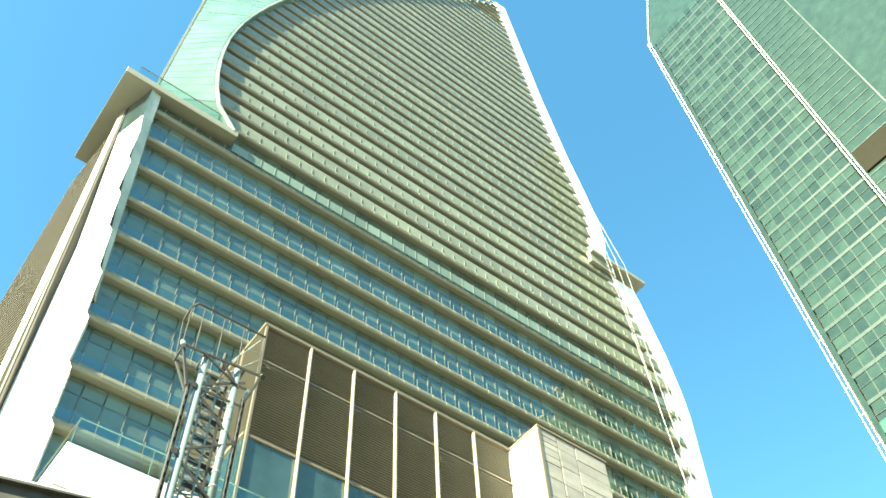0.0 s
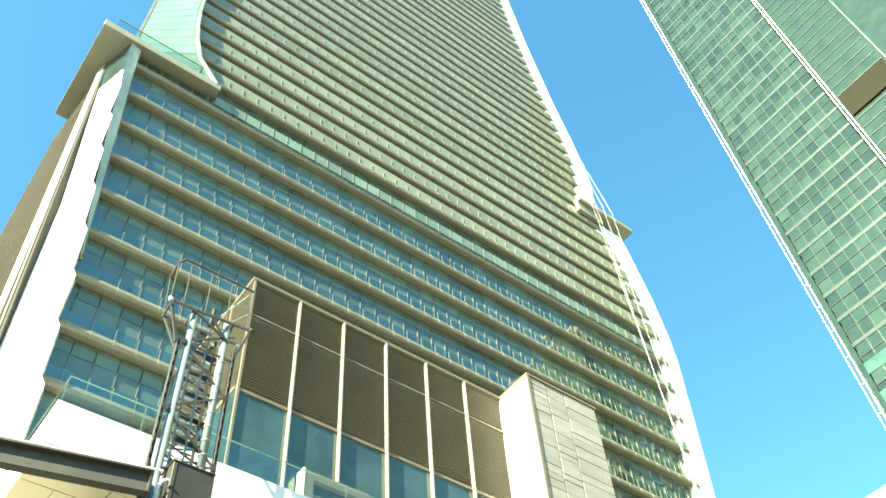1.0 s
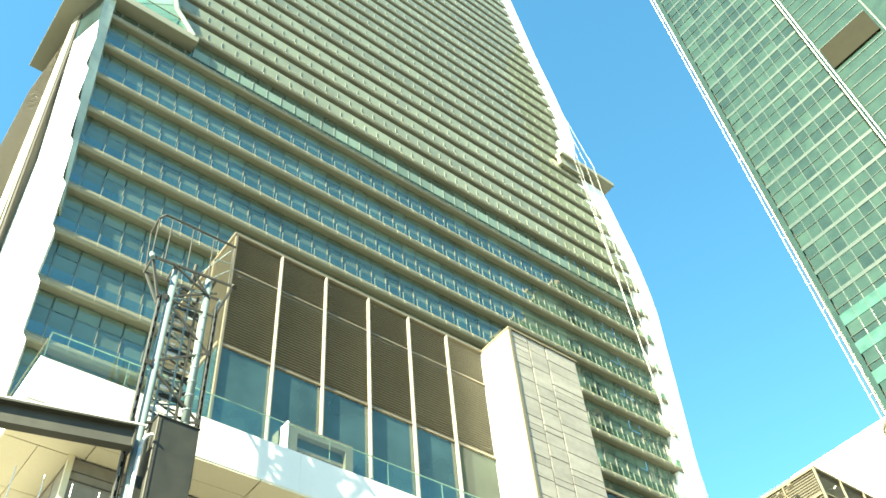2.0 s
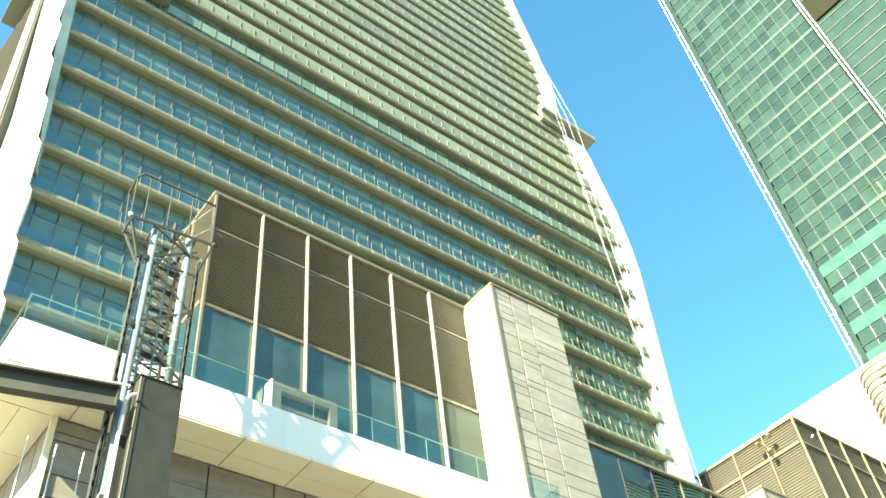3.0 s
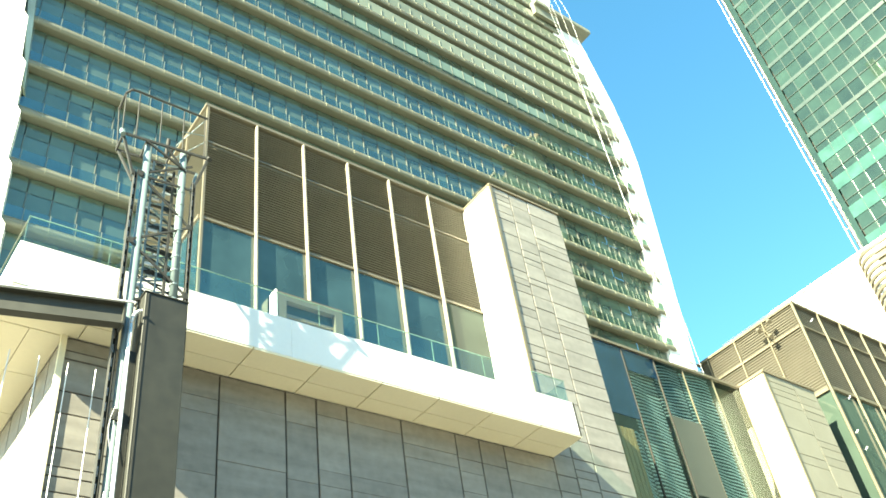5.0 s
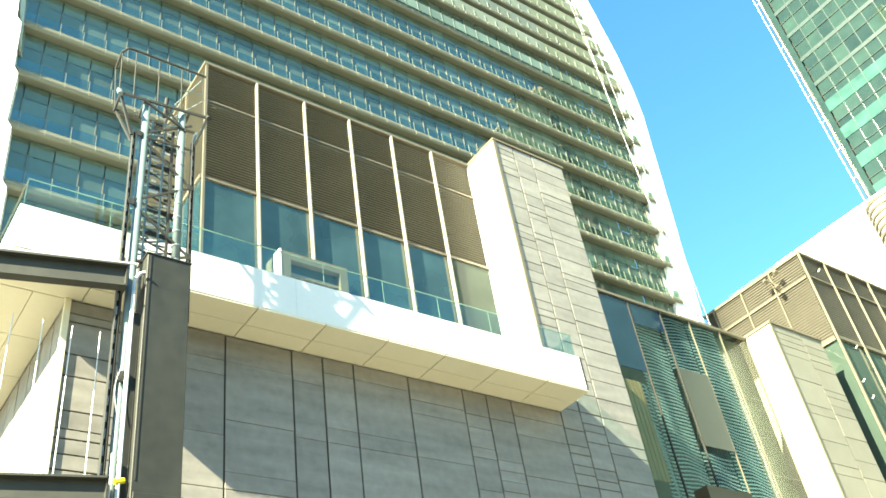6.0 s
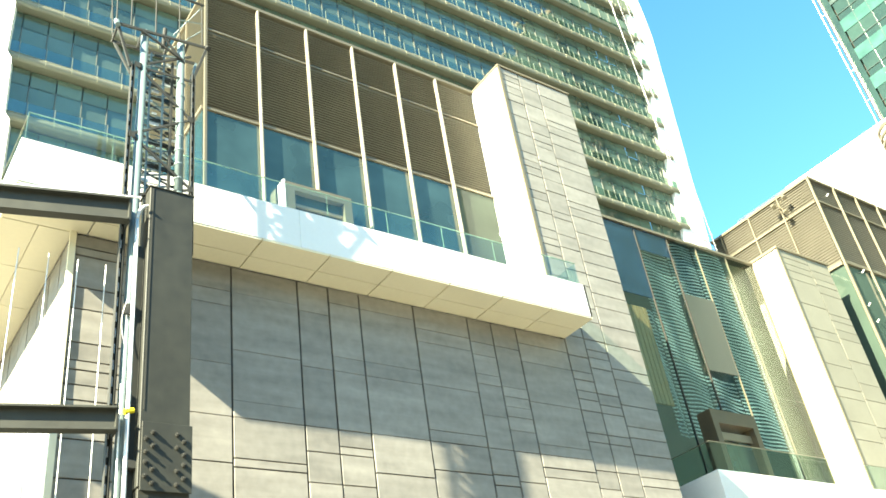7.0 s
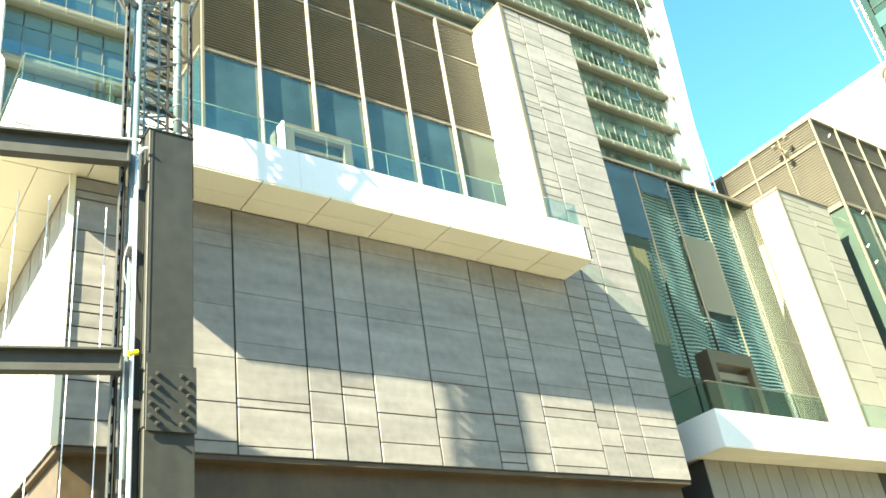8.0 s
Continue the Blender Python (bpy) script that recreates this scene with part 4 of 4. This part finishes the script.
DRAW_IN[0] = 0.9
porch2 = thing("entrance_portal", (50, 33.5, 16.6), "bronze framed entrance portal on the lower terrace", "porch")
part("post", B(47.2, 47.7, 33.0, 34.1, 16.6, 21.4), BRONZE, porch2)
part("post", B(51.2, 51.7, 33.0, 34.1, 16.6, 21.4), BRONZE, porch2)
part("lintel", B(47.2, 51.7, 33.0, 34.1, 21.4, 22.3), BRONZE, porch2)
part("header", B(47.7, 51.2, 33.4, 33.5, 20.5, 21.0), FRAME_DARK, porch2)
part("door_leaf", B(47.7, 49.42, 33.6, 33.66, 16.6, 20.5), BLUE_GLASS, porch2)
part("door_leaf", B(49.48, 51.2, 33.6, 33.66, 16.6, 20.5), BLUE_GLASS, porch2)

terrace2 = thing("lower_terrace", (60, 31, 14.4), "white metal terrace slab with cream soffit on the further block", "terrace", kind="structure")
part("slab_core", B(41.85, 110, 29.92, 38.0, 14.5, 16.5), WHITE, terrace2)
part("end_fascia", B(41.7, 41.82, 29.8, 34.3, 14.45, 16.6, bevel=0.01), WHITE, terrace2)
for k in range(8):
    part("fascia_panel", B(41.83 + 5.4 * k, 41.82 + 5.4 * (k + 1), 29.8, 29.92, 14.45, 16.6, bevel=0.01), WHITE, terrace2)
for k in range(16):
    for y0, y1 in ((29.8, 30.8), (30.8, 31.9)):
        part("soffit_panel", B(41.72 + GRID * k, 41.7 + GRID * (k + 1), y0 + 0.012, y1 - 0.012, 14.38, 14.46), CREAM, terrace2)
rail2 = thing("lower_balustrade", (60, 29.95, 16.6), "green-tinted glass balustrade along the lower terrace", "balustrade")
for k in range(10):
    part("glass_pane", B(41.9 + GRID * k, 41.87 + GRID * (k + 1), 29.95, 29.98, 16.6, 18.3), RAIL_GLASS, rail2)
part("end_pane", B(41.88, 41.91, 30.0, 34.0, 16.6, 18.3), RAIL_GLASS, rail2)
part("top_rail", B(41.86, 69.0, 29.93, 30.0, 18.3, 18.34), FRAME, rail2)
part("end_rail", B(41.86, 41.93, 30.0, 34.0, 18.3, 18.34), FRAME, rail2)
wall2 = thing("wall_lower", (60, 32, 0), "beige stone panels below the lower terrace", "wall", kind="structure")
part("backing", B(42.2, 110, 31.9, 34.3, 0, 14.38), JOINT, wall2)
front_panels(wall2, [42.2 + 1.36 * k for k in range(14)], 6.0, 14.36, 31.85, STONE_WARM, 31, [8.4])

DRAW_IN[0] = 1.0

# ---- white building and its rounded louvred plant room ----
white_house = thing("white_building", (120, 45, 0), "plain white rendered building behind the louvred hall", "building")
part("body", B(110.5, 150, 33, 62, 0, 73.8, bevel=0.1), PLASTER, white_house)
part("coping", B(110.3, 150.2, 32.8, 62.2, 73.8, 74.1), WHITE, white_house)
drum = part("plant_room", B(107.5, 110.4, 27, 34.8, 44, 70.6), LOUVRE_BACK, white_house, "rounded louvred plant room")
bm = bmesh.new()
arc = [(106.0, 27.0)] + [(106.0 + 3.2 * (1 - math.cos(a)), 34.4 + 3.2 * math.sin(a)) for a in [k * math.pi / 16 for k in range(9)]]
z = 46.0
while z < 71.0:
    for p, q in zip(arc, arc[1:]):
        bar(bm, (*p, z), (*q, z), 0.42, 0.3)
    z += 0.95
part("curved_louvre", bm, FRAME, drum, kind="stuff")

# ---- teal glass tower ----
glass_tower = thing("glass_tower", (165, 40, 0), "tall teal glass tower with pale floor bands and white edge rails", "tower")
part("core", B(151.0, 190, 23.0, 50.8, 0, 316), JOINT, glass_tower)
PITCH = 7.57
rngt = random.Random(8)
yj = [22.6 + 2.86 * k for k in range(10)]
joined = bmesh.new()
for k in range(9, 44):
    z = 8.3 + PITCH * k
    if z > 318:
        break
    far = 48.6
    deep = 2.9 if z < 128 else 1.0
    part("floor_band", B(149.98, 150.4, 22.5, far, z, z + deep, bevel=0.03), MINT_BAND if z < 128 else TEAL_BAND, glass_tower)
    for a, b in zip(yj, yj[1:]):
        if a > far:
            continue
        for z0, z1 in ((z + deep, z + 4.5), (z + 4.56, z + PITCH)):
            t = rngt.gauss(0, 0.015)
            box(joined, 150.1 + t, 150.3, a + 0.05, min(b, far) - 0.05, z0, z1)
part("pane_field", joined, TEAL, glass_tower, kind="stuff")
for y in yj[1:-1]:
    part("mullion", B(149.97, 150.1, y - 0.07, y + 0.07, 60, 318), TEAL_BAND, glass_tower)
part("transom_field", (lambda bm: [box(bm, 149.95, 150.1, 22.5, 48.6, 8.3 + PITCH * k + 4.47, 8.3 + PITCH * k + 4.6) for k in range(9, 41)] and bm)(bmesh.new()), TEAL_BAND, glass_tower, kind="stuff")
part("edge_strip", B(150.0, 150.6, 48.6, 49.8, 0, 318), TEAL, glass_tower, "dark glazed strip at the edge")
for y in (49.9, 50.9):
    part("edge_rail", B(149.6, 149.74, y, y + 0.13, 0, 322), WHITE, glass_tower, "white edge rail")
bm = bmesh.new()
z = 60.0
while z < 320:
    box(bm, 149.62, 149.7, 50.0, 50.95, z, z + 0.06)
    z += 7.57
part("rail_tie", bm, WHITE, glass_tower, kind="stuff")
for y in (22.0, 21.2):
    part("corner_rail", B(149.5, 149.8, y - 0.1, y + 0.06, 0, 330), WHITE, glass_tower, "white corner rail")
wing = part("set_back_wing", B(152.0, 190, -30.0, 22.8, 0, 330), TEAL, glass_tower)
bm = bmesh.new()
z = 120.0
while z < 330:
    box(bm, 151.85, 152.0, 8.0, 21.0, z, z + 0.22)
    z += 3.78
part("fin_field", bm, TEAL_BAND, wing, kind="stuff")
part("wing_edge", B(151.5, 152.0, 7.0, 7.4, 0, 330), TEAL_BAND, wing)
part("dark_storey", B(151.5, 152.2, 8.0, 21.0, 186.0, 195.0), DARK, wing)
# rounded crown
bm = bmesh.new()
out = [(50.9, 318.0)] + [(50.9 - 9.5 * (k / 10) ** 1.15, 318 + 3.4 * k) for k in range(1, 11)] + [(22.6, 352.0), (22.6, 318.0)]
prism(bm, out, "x", 150.2, 151.0)
part("crown", bm, TEAL, glass_tower)
bm = bmesh.new()
for p, q in zip(out[:11], out[1:11]):
    bar(bm, (149.6, *p), (149.6, *q), 0.25)
part("crown_rail", bm, WHITE, glass_tower)
